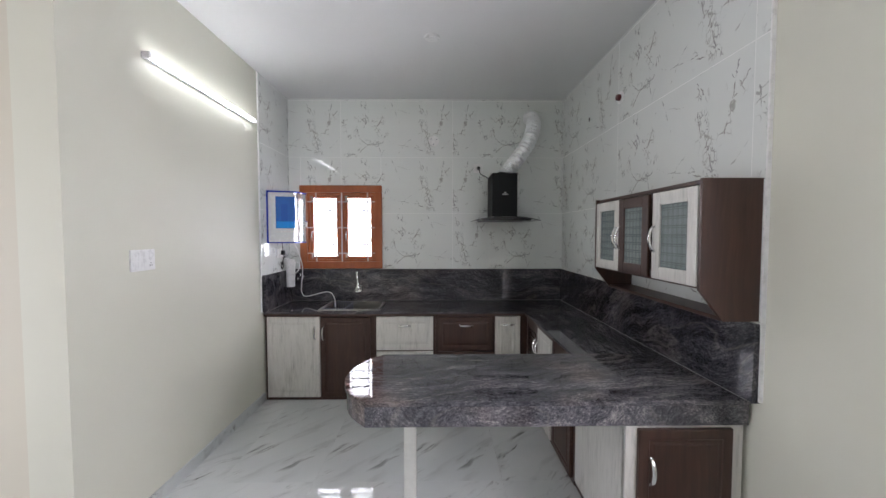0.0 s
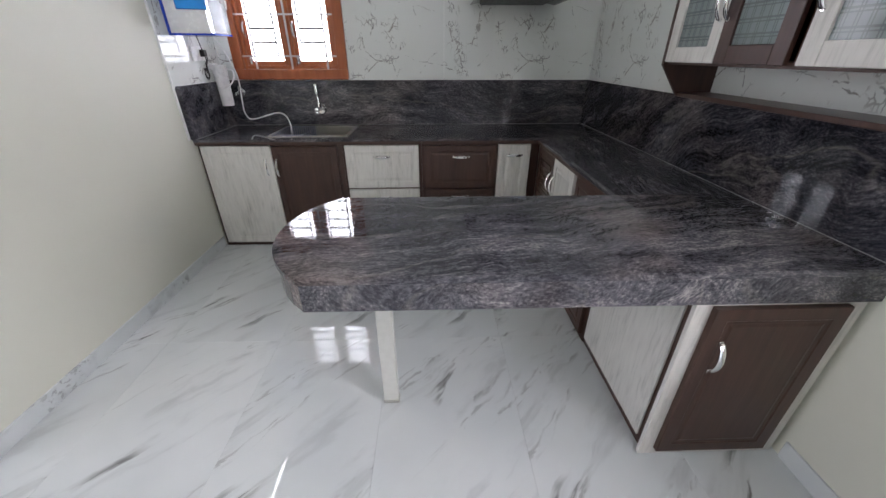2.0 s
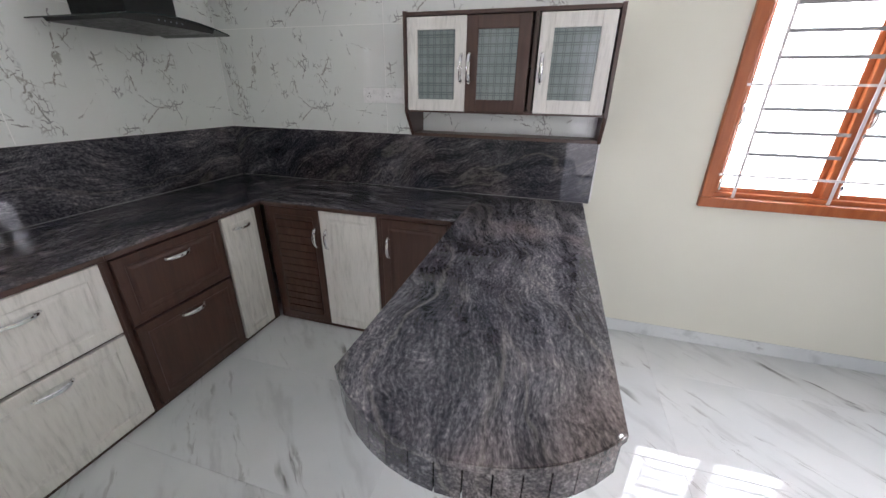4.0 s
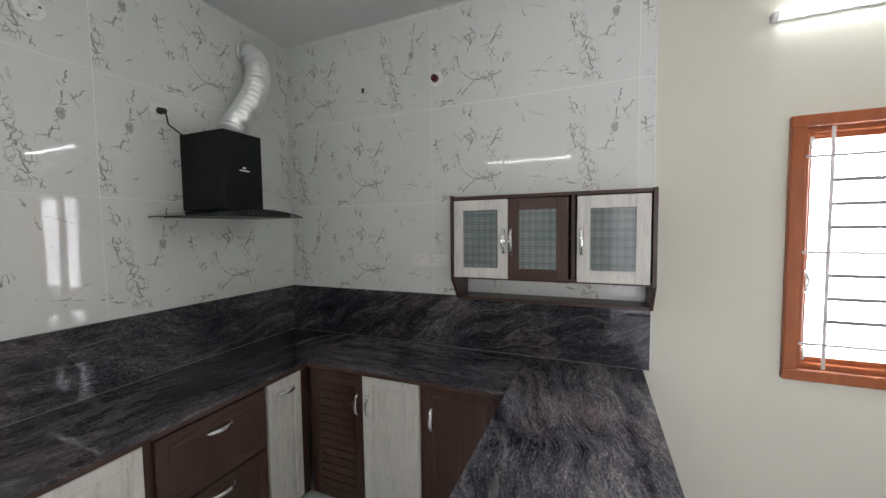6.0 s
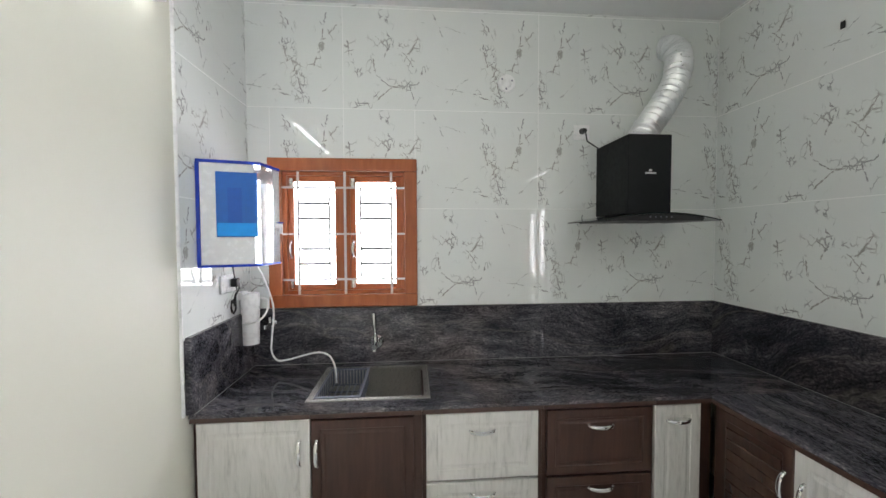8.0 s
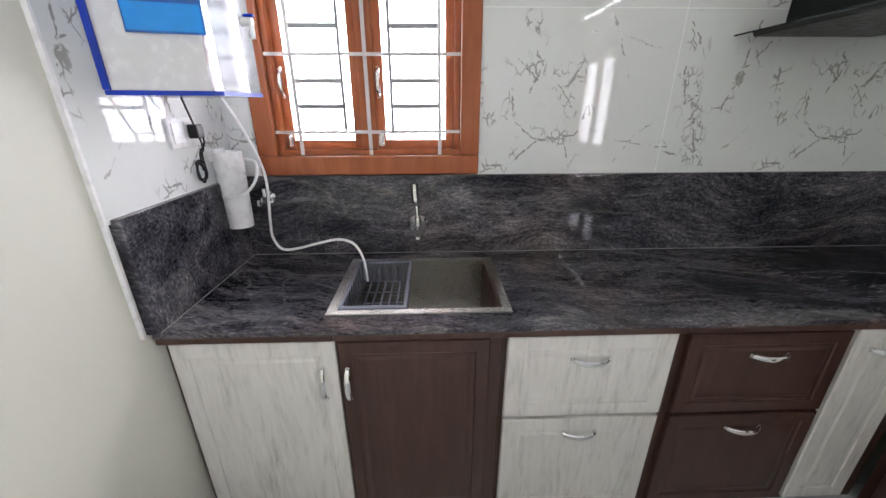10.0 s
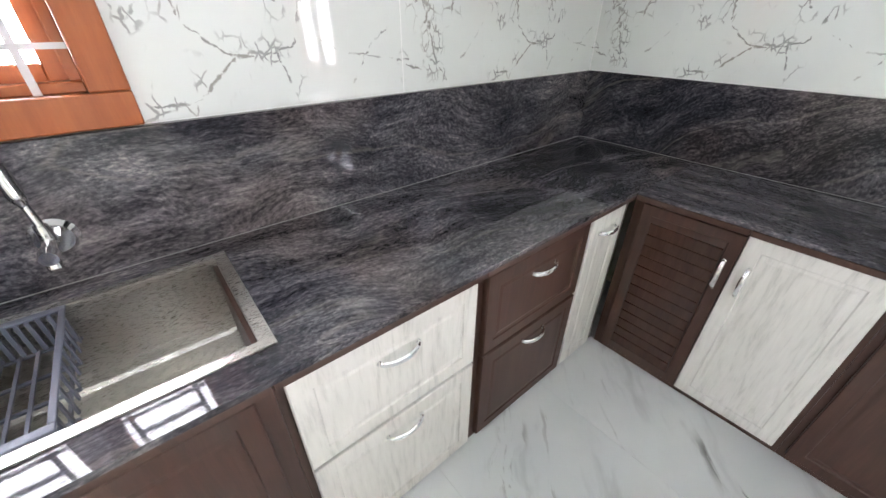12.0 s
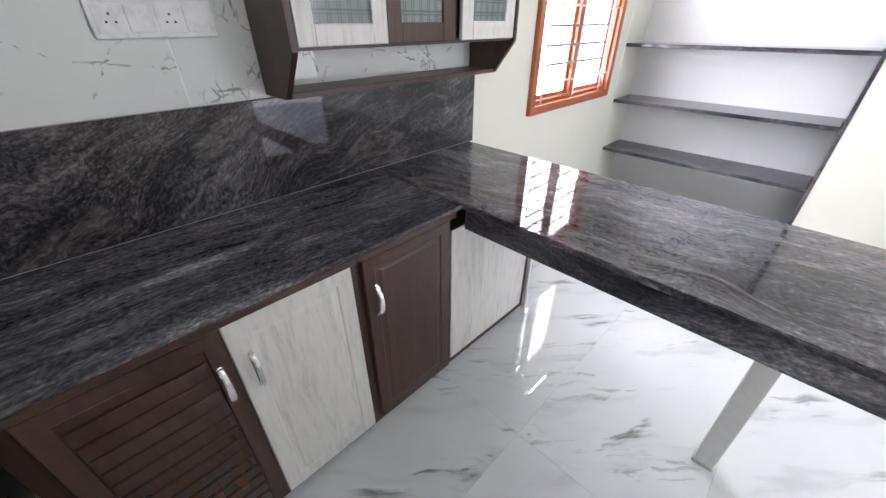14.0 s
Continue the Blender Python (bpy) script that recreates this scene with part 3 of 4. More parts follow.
m = Matrix.Translation((0, 2.613, 0))
door = part("door", place(front(bmesh.new(), 1.340, 1.766, 0.040, 0.724, 0.0205, 0.045, 0.012), m), BROWN, pc, "dark brown wood-grain door")
part("handle", place(bow_handle(True), m @ Matrix.Translation((1.395, 0.0, 0.535))), CHROME, door, "chrome bow handle", smooth=True)

# ---- wall cabinet with glass doors ----
wc = thing("wall_cabinet", (1.7, 3.1, 1.36), "dark brown wall cabinet with three glass doors and a lower shelf", "cabinet")
WFX, WBX = 1.585, 1.829
part("bottom_board", B(WFX, WBX, 2.596, 3.622, 1.360, 1.378), BROWN, wc)
part("top_board", B(WFX, WBX, 2.596, 3.622, 1.822, 1.840), BROWN, wc)
part("back_board", B(1.815, WBX, 2.596, 3.622, 1.3785, 1.8215), BROWN, wc)
for y in (2.960, 3.298):
    part("divider", B(WFX + 0.004, 1.8145, y - 0.009, y + 0.009, 1.3785, 1.8215), BROWN, wc)
for y in (2.577, 3.623):
    part("side_panel", prism(bmesh.new(), [(1.567, 1.842), (WBX, 1.842), (WBX, 1.222), (1.672, 1.222), (1.567, 1.358)], "y", y, y + 0.018), BROWN, wc)
part("lower_shelf", B(1.668, WBX, 2.5955, 3.6225, 1.222, 1.240, bevel=0.0015), BROWN, wc)
for y0, y1 in ((2.600, 2.9505), (2.9695, 3.2885), (3.3075, 3.618)):
    part("inner_shelf", B(1.640, 1.8145, y0, y1, 1.585, 1.598), BROWN, wc)
for y0, y1, mat, rim, hy in ((3.300, 3.619, PALE, 0.058, 3.322), (2.981, 3.299, BROWN, 0.060, 3.280), (2.605, 2.940, PALE, 0.064, 2.917)):
    bm = bmesh.new()
    z0, z1 = 1.370, 1.814
    for a, b, c, d in ((y0, y0 + rim, z0, z1), (y1 - rim, y1, z0, z1), (y0 + rim, y1 - rim, z0, z0 + rim), (y0 + rim, y1 - rim, z1 - rim, z1)):
        box(bm, 1.566, 1.584, a, b, c, d, bevel=0.002)
    door = part("door", bm, mat, wc, "whitewashed framed glass door" if mat is PALE else "dark brown framed glass door")
    part("glass_pane", B(1.575, 1.579, y0 + rim - 0.004, y1 - rim + 0.004, z0 + rim - 0.004, z1 - rim + 0.004), PLAID, door, "frosted glass with printed plaid lines")
    part("handle", place(bow_handle(True, 0.13), Matrix.Translation((1.566, hy, 1.578)) @ AXES["e"]), CHROME, door, "chrome bow handle", smooth=True)

# ---- windows ----


def window(name, m, u0, u1, z0, z1, label, thin, thin_cols, cols, rows_z, w=0.078, r=0.040):
    """A teak casement window with a welded grille. u runs along the wall, the room lies at -y, the wall's face at y = 0."""
    root = thing(name, m @ Vector(((u0 + u1) / 2, 0, z0)), label, "window", "", "structure")
    bm = bmesh.new()
    for a, b, c, d in ((u0, u1, z0, z0 + w), (u0, u1, z1 - w, z1), (u0, u0 + w, z0 + w, z1 - w), (u1 - w, u1, z0 + w, z1 - w)):
        box(bm, a, b, -0.030, 0.085, c, d, bevel=0.005, segments=2)
    for a, b, c, d in ((u0 + w, u1 - w, z0 + w, z0 + w + 0.024), (u0 + w, u1 - w, z1 - w - 0.024, z1 - w), (u0 + w, u0 + w + 0.024, z0 + w + 0.024, z1 - w - 0.024), (u1 - w - 0.024, u1 - w, z0 + w + 0.024, z1 - w - 0.024)):
        box(bm, a, b, 0.0, 0.0392, c, d, bevel=0.003)
    part("window_frame", place(bm, m), WOOD, root)
    mid = (u0 + u1) / 2
    bm = box(bmesh.new(), mid - 0.032, mid + 0.032, 0.012, 0.0392, z0 + w + 0.0245, z1 - w - 0.0245, bevel=0.003)
    box(bm, mid - 0.026, mid + 0.026, 0.0393, 0.085, z0 + w + 0.001, z1 - w - 0.001)
    part("mullion", place(bm, m), WOOD, root)
    for a, b in ((u0 + w + 0.0185, mid - 0.0265), (mid + 0.0265, u1 - w - 0.0185)):
        c, d = z0 + w + 0.019, z1 - w - 0.019
        bm = bmesh.new()
        for e in ((a, a + r, c, d), (b - r, b, c, d), (a + r, b - r, c, c + r), (a + r, b - r, d - r, d)):
            box(bm, e[0], e[1], 0.040, 0.078, e[2], e[3], bevel=0.003)
        sash = part("casement", place(bm, m), WOOD, root)
        pane = part("pane", place(B(a + r, b - r, 0.044, 0.047, c + r, d - r), m), GLASS, sash)
        pane.visible_shadow = False
        part("handle", place(bow_handle(True, 0.10), m @ Matrix.Translation((a + 0.020, 0.040, c + (d - c) * 0.36))), CHROME, sash, "small steel pull handle", smooth=True)
        for z in (c + 0.045, d - 0.045):
            bm = box(bmesh.new(), a + 0.008, a + 0.034, 0.035, 0.0405, z - 0.030, z + 0.030, bevel=0.002)
            cyl(bm, (a + 0.021, 0.030, z - 0.030), (a + 0.021, 0.030, z + 0.012), 0.0065, n=10)
            box(bm, a + 0.013, a + 0.029, 0.024, 0.034, z + 0.004, z + 0.016, bevel=0.002)
            part("latch", place(bm, m), CHROME, sash, "small steel latch plate")
    grille = part("grille", place(B(u0 + w - 0.012, u1 - w + 0.012, -0.0125, -0.0045, rows_z[1] - 0.006, rows_z[1] + 0.006), m), GRILLE, root, "pale painted welded steel grille")
    for z in (rows_z[0], rows_z[2]):
        part("grille_bar", place(B(u0 + w - 0.012, u1 - w + 0.012, -0.0125, -0.0045, z - 0.006, z + 0.006), m), GRILLE, grille)
    for u in cols:
        part("grille_bar", place(B(u - 0.0075, u + 0.0075, -0.004, -0.0005, z0 + w - 0.01, z1 - w + 0.01), m), GRILLE, grille)
    for u in thin_cols:
        part("grille_bar", place(B(u - 0.006, u + 0.006, 0.003, 0.010, rows_z[0], rows_z[2]), m), DARKBAR, grille)
    for a, b, z in thin:
        part("grille_bar", place(B(a, b, 0.002, 0.011, z - 0.0085, z + 0.0085), m), DARKBAR, grille)
    return root


N = Matrix.Translation((0, 5.130, 0))
thin = [(a, b, z) for z in (1.864, 1.770, 1.580, 1.486) for a, b in ((-0.925, -0.738), (-0.545, -0.352))]
window("window_1", N, -1.100, -0.190, 1.216, 2.140, "polished teak casement window with a steel grille above the sink", thin, (-0.738, -0.545), (-0.925, -0.640, -0.352), (1.388, 1.673, 1.961))
E = Matrix.Translation((EX, 0, 0)) @ AXES["e"]
thin = [(a, b, z) for z in (1.861, 1.750, 1.640, 1.411, 1.300, 1.190) for a, b in ((-1.840, -1.440), (-1.390, -0.990))]
window("window_2", E, -2.000, -0.830, 0.900, 2.165, "polished teak casement window with a steel grille in the cream wall", thin, (), (-1.840, -1.415, -0.990), (1.079, 1.521, 1.973), 0.056, 0.030)

# what the windows look out on: bright overcast haze
tagged(new("backdrop", mesh_of("backdrop", B(-2.6, 1.4, 6.20, 6.21, 0.0, 3.6), SKYGLOW)), "bright white haze outside the window", "backdrop", "", "structure")
tagged(new("backdrop", mesh_of("backdrop", B(3.60, 3.61, -1.2, 4.0, -0.6, 3.8), SKYGLOW)), "bright white haze outside the window", "backdrop", "", "structure")

# ---- recess shelves ----
for z in (0.412, 0.842, 1.280):
    tagged(new("shelf", mesh_of("shelf", B(0.345, EX - 0.003, 0.239, SY - 0.010, z - 0.028, z, bevel=0.002), SHELF_STONE)), "dark granite slab shelf built into the white recess", "shelf", "recess shelves")
tagged(new("shelf_upright", mesh_of("shelf_upright", B(0.322, 0.344, 0.24, SY + 0.004, 0.0, 2.35, bevel=0.002), SHELF_STONE)), "dark granite upright at the end of the shelves", "upright")

# ---- tube lights ----


def tube_light(m, length, label):
    root = thing("tube_light", m @ Vector((0, 0, 0)), label, "lamp", "tube lights")
    part("housing", place(B(-length / 2, length / 2, -0.022, 0.0, -0.017, 0.017, bevel=0.004), m), PLASTIC, root)
    part("tube", place(cyl(bmesh.new(), (-length / 2 + 0.02, -0.033, 0), (length / 2 - 0.02, -0.033, 0), 0.0125, n=14), m), TUBE, root, "lit white tube", smooth=True)
    for s in (-1, 1):
        part("end_cap", place(B(s * length / 2 - 0.012, s * length / 2 + 0.012, -0.050, 0.0, -0.019, 0.019, bevel=0.004), m), PLASTIC, root)


tube_light(Matrix.Translation((WX, 3.745, 2.610)) @ Matrix.Rotation(radians(90), 4, "Z"), 1.20, "lit white tube light on the cream wall")
tube_light(Matrix.Translation((EX, 1.47, 2.635)) @ AXES["e"], 1.22, "lit white tube light above the window")

# ---- sink ----
sink = thing("kitchen_sink", (-0.43, 4.79, 0.60), "brushed steel inset kitchen sink with one bowl", "sink")
bm = bmesh.new()
x0, x1, y0, y1 = -0.736, -0.133, 4.560, 5.020
for a in ((x0, x1, y0, y0 + 0.026), (x0, x1, y1 - 0.026, y1), (x0, x0 + 0.028, y0 + 0.026, y1 - 0.026), (x1 - 0.028, x1, y0 + 0.026, y1 - 0.026)):
    box(bm, *a, CT + 0.0005, CT + 0.005)
part("rim", bm, STEEL, sink, "bright steel rim")
bm = bmesh.new()
a, b, c, d = x0 + 0.026, x1 - 0.026, y0 + 0.024, y1 - 0.024
rings = []
for inset, z in ((0.0, 0.862), (0.0, 0.612), (0.012, 0.600), (0.016, 0.604), (0.005, 0.615), (0.004, 0.862)):
    rings.append([bm.verts.new(v) for v in ((a + inset, c + inset, z), (b - inset, c + inset, z), (b - inset, d - inset, z), (a + inset, d - inset, z))])
for r0, r1 in zip(rings, rings[1:]):
    for k in range(4):
        bm.faces.new((r0[k], r0[(k + 1) % 4], r1[(k + 1) % 4], r1[k]))
bm.faces.new(rings[3])
for k in range(4):
    bm.faces.new((rings[5][k], rings[5][(k + 1) % 4], rings[0][(k + 1) % 4], rings[0][k]))
part("bowl", bm, STEEL, sink)
part("drain", cyl(bmesh.new(), (-0.33, 4.79, 0.604), (-0.33, 4.79, 0.609), 0.045, n=24), CHROME, sink, smooth=True)

basket = thing("sink_basket", (-0.595, 4.79, 0.80), "grey plastic draining basket set in the sink", "basket")
bx0, bx1, by0, by1, bz0, bz1 = -0.704, -0.478, 4.590, 4.992, 0.780, 0.868
bm = bmesh.new()
for e in ((bx0, bx1, by0, by0 + 0.020), (bx0, bx1, by1 - 0.020, by1), (bx0, bx0 + 0.012, by0 + 0.02, by1 - 0.02), (bx1 - 0.012, bx1, by0 + 0.02, by1 - 0.02)):
    box(bm, *e, bz1 - 0.006, bz1, bevel=0.0015)
part("rim", bm, PLASTIC_GREY, basket)
for n in range(12):
    x = bx0 + 0.014 + n * (bx1 - bx0 - 0.028) / 11
    for y in (by0 + 0.016, by1 - 0.016):
        part("slat", B(x - 0.004, x + 0.004, y - 0.003, y + 0.003, bz0, bz1 - 0.0062), PLASTIC_GREY, basket)
for n in range(7):
    x = bx0 + 0.02 + n * (bx1 - bx0 - 0.04) / 6
    part("floor_bar", B(x - 0.003, x + 0.003, by0 + 0.012, by1 - 0.012, bz0 - 0.005, bz0 + 0.0005), PLASTIC_GREY, basket)
for y in (by0 + 0.012, 4.70, 4.79, 4.88, by1 - 0.012):
    part("cross_bar", B(bx0 + 0.006, bx1 - 0.006, y - 0.004, y + 0.004, bz0 - 0.011, bz0 - 0.0055), PLASTIC_GREY, basket)
for x in (bx0 + 0.006, bx1 - 0.006):
    for n in range(9):
        y = by0 + 0.04 + n * (by1 - by0 - 0.08) / 8
        part("slat", B(x - 0.002, x + 0.002, y - 0.005, y + 0.005, bz0, bz1 - 0.0062), PLASTIC_GREY, basket)

tap = thing("tap", (-0.45, 5.10, 1.0), "chrome wall tap with an upright lever over the sink", "tap")
part("flange", cyl(bmesh.new(), (-0.45, 5.103, 0.990), (-0.45, 5.088, 0.990), 0.047, 0.036, n=24), CHROME, tap, smooth=True)
bm = sweep(bmesh.new(), smooth_line([(-0.45, 5.095, 0.990), (-0.45, 5.03, 1.002), (-0.45, 4.985, 0.996), (-0.45, 4.968, 0.968)], 6), 0.014, 14)
part("spout", bm, CHROME, tap, smooth=True)
part("knob", cyl(bmesh.new(), (-0.45, 4.985, 1.000), (-0.45, 4.958, 0.998), 0.019, 0.016, n=18), CHROME, tap, smooth=True)
part("stem", cyl(bmesh.new(), (-0.45, 5.045, 1.00), (-0.45, 5.045, 1.045), 0.016, 0.013, n=16), CHROME, tap, smooth=True)
bm = sweep(bmesh.new(), smooth_line([(-0.45, 5.045, 1.045), (-0.453, 5.048, 1.085), (-0.458, 5.052, 1.12), (-0.461, 5.056, 1.185)], 6), lambda t: 0.0085 + 0.0080 * max(0.0, min(1.0, (t - 0.42) * 6)), 14)
part("lever", bm, CHROME, tap, smooth=True)

# ---- chimney hood ----
hood = thing("cooker_hood", (1.12, 4.95, 1.75), "matt black chimney hood with a curved glass canopy", "cooker hood")
part("chimney", B(0.990, 1.246, 4.765, 5.129, 1.782, 2.226, bevel=0.003), HOOD, hood)
gx0, gx1, gn = 0.800, 1.455, 20
top, low = [], []
for k in range(gn + 1):
    s = 2 * k / gn - 1
    z = 1.782 - 0.040 * s * s
    top.append((gx0 + (gx1 - gx0) * k / gn, z))
    low.append((gx0 + (gx1 - gx0) * k / gn, z - 0.006))
part("glass_canopy", prism(bmesh.new(), top + low[::-1], "y", 4.650, 5.128), TINTED, hood, "dark tinted curved glass", smooth=True)
top = [(0.87 + 0.50 * k / 12, 1.774 - 0.040 * ((0.87 + 0.50 * k / 12 - 1.12) / 0.345) ** 2) for k in range(13)]
panel = part("control_panel", prism(bmesh.new(), top + [(1.36, 1.737), (0.88, 1.737)], "y", 4.668, 5.128), BLACK, hood, "gloss black control panel")
for k in range(5):
    part("button", cyl(bmesh.new(), (1.06 + k * 0.03, 4.669, 1.757), (1.06 + k * 0.03, 4.666, 1.757), 0.004, n=12), PLASTIC_GREY, panel)
part("badge", B(1.090, 1.155, 4.7640, 4.7652, 2.005, 2.013), INK, hood, "small pale printed badge")
part("badge", B(1.112, 1.130, 4.7640, 4.7652, 2.018, 2.030), INK, hood, "small pale printed badge")

duct = thing("exhaust_duct", (1.15, 4.93, 2.226), "crinkled silver foil flexible exhaust duct", "duct")
line = smooth_line([(1.155, 4.93, 2.222), (1.200, 4.935, 2.30), (1.300, 4.955, 2.43), (1.405, 4.985, 2.58), (1.462, 5.015, 2.73), (1.472, 5.045, 2.82), (1.455, 5.090, 2.875), (1.435, 5.129, 2.885)], 22)
bm = sweep(bmesh.new(), line, lambda t: 0.075 - 0.005 * t + 0.0085 * math.sin(t * 2 * math.pi * 27) + 0.004 * noise.noise((t * 70, 3, 1)), 22)
for v in bm.verts:
    v.co += 0.004 * noise.noise_vector(v.co * 30)
part("foil_hose", bm, FOIL, duct, smooth=True)
part("collar", cyl(bmesh.new(), (1.155, 4.93, 2.2265), (1.158, 4.93, 2.240), 0.084, n=32), HOOD, duct, "black collar on the chimney")

# ---- water purifier ----
pur = thing("water_purifier", (-1.1, 4.8, 1.51), "white and blue wall-mounted water purifier with a clear front", "water purifier")
qx0, qz0, qz1 = WX + 0.011, 1.512, 2.022
A, C, D = Vector((qx0, 4.578)), Vector((-0.957, 4.650)), Vector((-0.928, 4.830))   # side face A to C, clear front C to D
shape = [tuple(A), tuple(C), tuple(D), (qx0, 4.830)]


def on_side(s0, s1, z0, z1, out, thick):
    """A sheet on the side face, between two shares of its length."""
    along = (C - A).normalized()
    face = Vector((along.y, -along.x))
    p, q = A + (C - A) * s0 + face * out, A + (C - A) * s1 + face * out
    return prism(bmesh.new(), [tuple(p), tuple(q), tuple(q + face * thick), tuple(p + face * thick)], "z", z0, z1)


inner = [(A.x, A.y + 0.006), (C.x - 0.030, C.y - 0.001), (C.x - 0.030, 4.824), (A.x, 4.824)]
part("body", prism(bmesh.new(), inner, "z", qz0 + 0.0125, qz1 - 0.0145), PANEL, pur)
for z0, z1 in ((qz0, qz0 + 0.012), (qz1 - 0.014, qz1)):
    part("edge_band", prism(bmesh.new(), shape, "z", z0, z1), BLUE, pur, "translucent blue edge band")
part("edge_band", on_side(0.0, 0.055, qz0 + 0.0125, qz1 - 0.0145, -0.004, 0.010), BLUE, pur, "translucent blue edge band")
tank = part("tank_window", on_side(0.30, 0.95, qz0 + 0.145, qz1 - 0.055, -0.004, 0.007), TANK, pur, "blue tank window")
part("inner_tower", on_side(0.48, 0.70, qz0 + 0.150, qz1 - 0.13, 0.0031, 0.0005), TANK_DARK, tank, "dark blue shape behind the tank window")
part("water", on_side(0.315, 0.935, qz0 + 0.150, qz0 + 0.212, 0.0032, 0.001), WATER, tank, "bright blue water in the tank")
cover = prism(bmesh.new(), [(C.x - 0.029, C.y - 0.001), (C.x - 0.002, C.y + 0.003), (D.x - 0.002, D.y - 0.006), (C.x - 0.029, D.y - 0.006)], "z", qz0 + 0.0125, qz1 - 0.0145)
part("clear_cover", cover, CLEAR, pur, "clear plastic front cover")
qx1 = D.x - 0.058
spigot = part("spigot", cyl(bmesh.new(), (qx1 + 0.043, 4.79, 1.715), (qx1 + 0.080, 4.79, 1.715), 0.012, n=14), PLASTIC, pur, smooth=True)
part("lever", B(qx1 + 0.056, qx1 + 0.086, 4.784, 4.796, 1.727, 1.735, bevel=0.002), BLUE, spigot)
part("nozzle", cyl(bmesh.new(), (qx1 + 0.074, 4.79, 1.712), (qx1 + 0.074, 4.79, 1.672), 0.008, n=12), PLASTIC, spigot, smooth=True)

filt = thing("filter_canister", (-1.165, 4.990, 1.02), "white plastic water filter canister hung in the corner", "filter canister")
part("bowl", cyl(bmesh.new(), (-1.165, 4.990, 1.032), (-1.165, 4.990, 1.275), 0.046, 0.052, n=28), PLASTIC, filt, smooth=True)
part("cap", cyl(bmesh.new(), (-1.165, 4.990, 1.276), (-1.165, 4.990, 1.328), 0.0535, 0.050, n=28), PLASTIC, filt, smooth=True)
part("bracket", B(WX + 0.0106, -1.190, 4.952, 5.028, 1.292, 1.340, bevel=0.004), PLASTIC, filt)
part("loop_pipe", sweep(bmesh.new(), smooth_line([(-1.115, 5.005, 1.300), (-1.075, 5.013, 1.280), (-1.060, 4.955, 1.225), (-1.095, 4.930, 1.180), (-1.165, 4.930, 1.160), (-1.207, 4.973, 1.165), (-1.200, 5.013, 1.180)], 8), 0.006, 8), PLASTIC, filt, smooth=True)

valve = thing("stop_valve", (-1.08, 5.09, 1.13), "chrome angle stop valve on the splashback", "valve")
part("body", cyl(bmesh.new(), (-1.080, 5.103, 1.126), (-1.080, 5.040, 1.126), 0.014, n=16), CHROME, valve, smooth=True)
part("flange", cyl(bmesh.new(), (-1.080, 5.103, 1.126), (-1.080, 5.096, 1.126), 0.026, n=20), CHROME, valve, smooth=True)
part("knob", B(-1.115, -1.095, 5.035, 5.060, 1.096, 1.126, bevel=0.006), CHROME, valve)
part("outlet", cyl(bmesh.new(), (-1.080, 5.055, 1.126), (-1.080, 5.055, 1.172), 0.010, n=14), CHROME, valve, smooth=True)

hose = thing("drain_hose", (-0.99, 4.9, 1.51), "thin white hose from the purifier into the sink", "hose")
line = smooth_line([(-1.05, 4.80, 1.515), (-1.035, 4.87, 1.42), (-1.02, 4.95, 1.25), (-1.045, 4.985, 1.06), (-1.05, 4.99, 0.985), (-1.02, 4.99, 0.930), (-0.955, 4.985, 0.932), (-0.86, 4.975, 0.958), (-0.77, 4.96, 0.978), (-0.705, 4.94, 0.962), (-0.667, 4.91, 0.905), (-0.655, 4.89, 0.82)], 8)
part("pipe", sweep(bmesh.new(), line, 0.0052, 10), PLASTIC, hose, smooth=True)

# ---- sockets and switches ----


def plate(name, m, w, h, label, gang, category="socket"):
    """A switch plate on a wall: u across, the room at -y."""
    root = thing(name, m @ Vector((0, 0, 0)), label, category, "electrical plates")
    part("frame", place(B(-w / 2, w / 2, -0.010, 0.0, -h / 2, h / 2, bevel=0.003, segments=2), m), PLASTIC, root)
    for k, kind in enumerate(gang):
        n = len(gang)
        a, b = -w / 2 + 0.010 + k * (w - 0.02) / n, -w / 2 + 0.010 + (k + 1) * (w - 0.02) / n
        if kind == "s":
            part("rocker", place(B(a + 0.0015, b - 0.0015, -0.0135, -0.0102, -h / 2 + 0.014, h / 2 - 0.014, bevel=0.0015), m), PLASTIC, root)
        else:
            outlet = part("outlet", place(B(a + 0.0015, b - 0.0015, -0.0120, -0.0102, -h / 2 + 0.012, h / 2 - 0.012, bevel=0.0007), m), PLASTIC, root)
            c = (a + b) / 2
            for du, dz in ((0, 0.011), (-0.010, -0.007), (0.010, -0.007)):
                part("hole", place(cyl(bmesh.new(), (c + du, -0.0121, dz), (c + du, -0.0128, dz), 0.0030, n=10), m), BLACK, outlet)
    return root


TN, TE, TW = 5.130, 1.829, WX + 0.011
plate("wall_socket", Matrix.Translation((TE, 3.885, 1.440)) @ AXES["e"], 0.285, 0.090, "white double socket plate on the marble tiles", "osos")
plate("wall_socket", Matrix.Translation((0.885, TN, 2.330)), 0.105, 0.095, "white socket beside the hood with a black plug", "o")
plate("wall_socket", Matrix.Translation((TW, 4.840, 1.405)) @ Matrix.Rotation(radians(90), 4, "Z"), 0.150, 0.095, "white socket below the purifier with a black adaptor", "so")
WEST = Matrix.Translation((WX, 3.095, 1.455)) @ Matrix.Rotation(radians(90), 4, "Z")
panel = plate("switch_panel", WEST, 0.170, 0.120, "white switch panel on the cream wall", "", "switch")
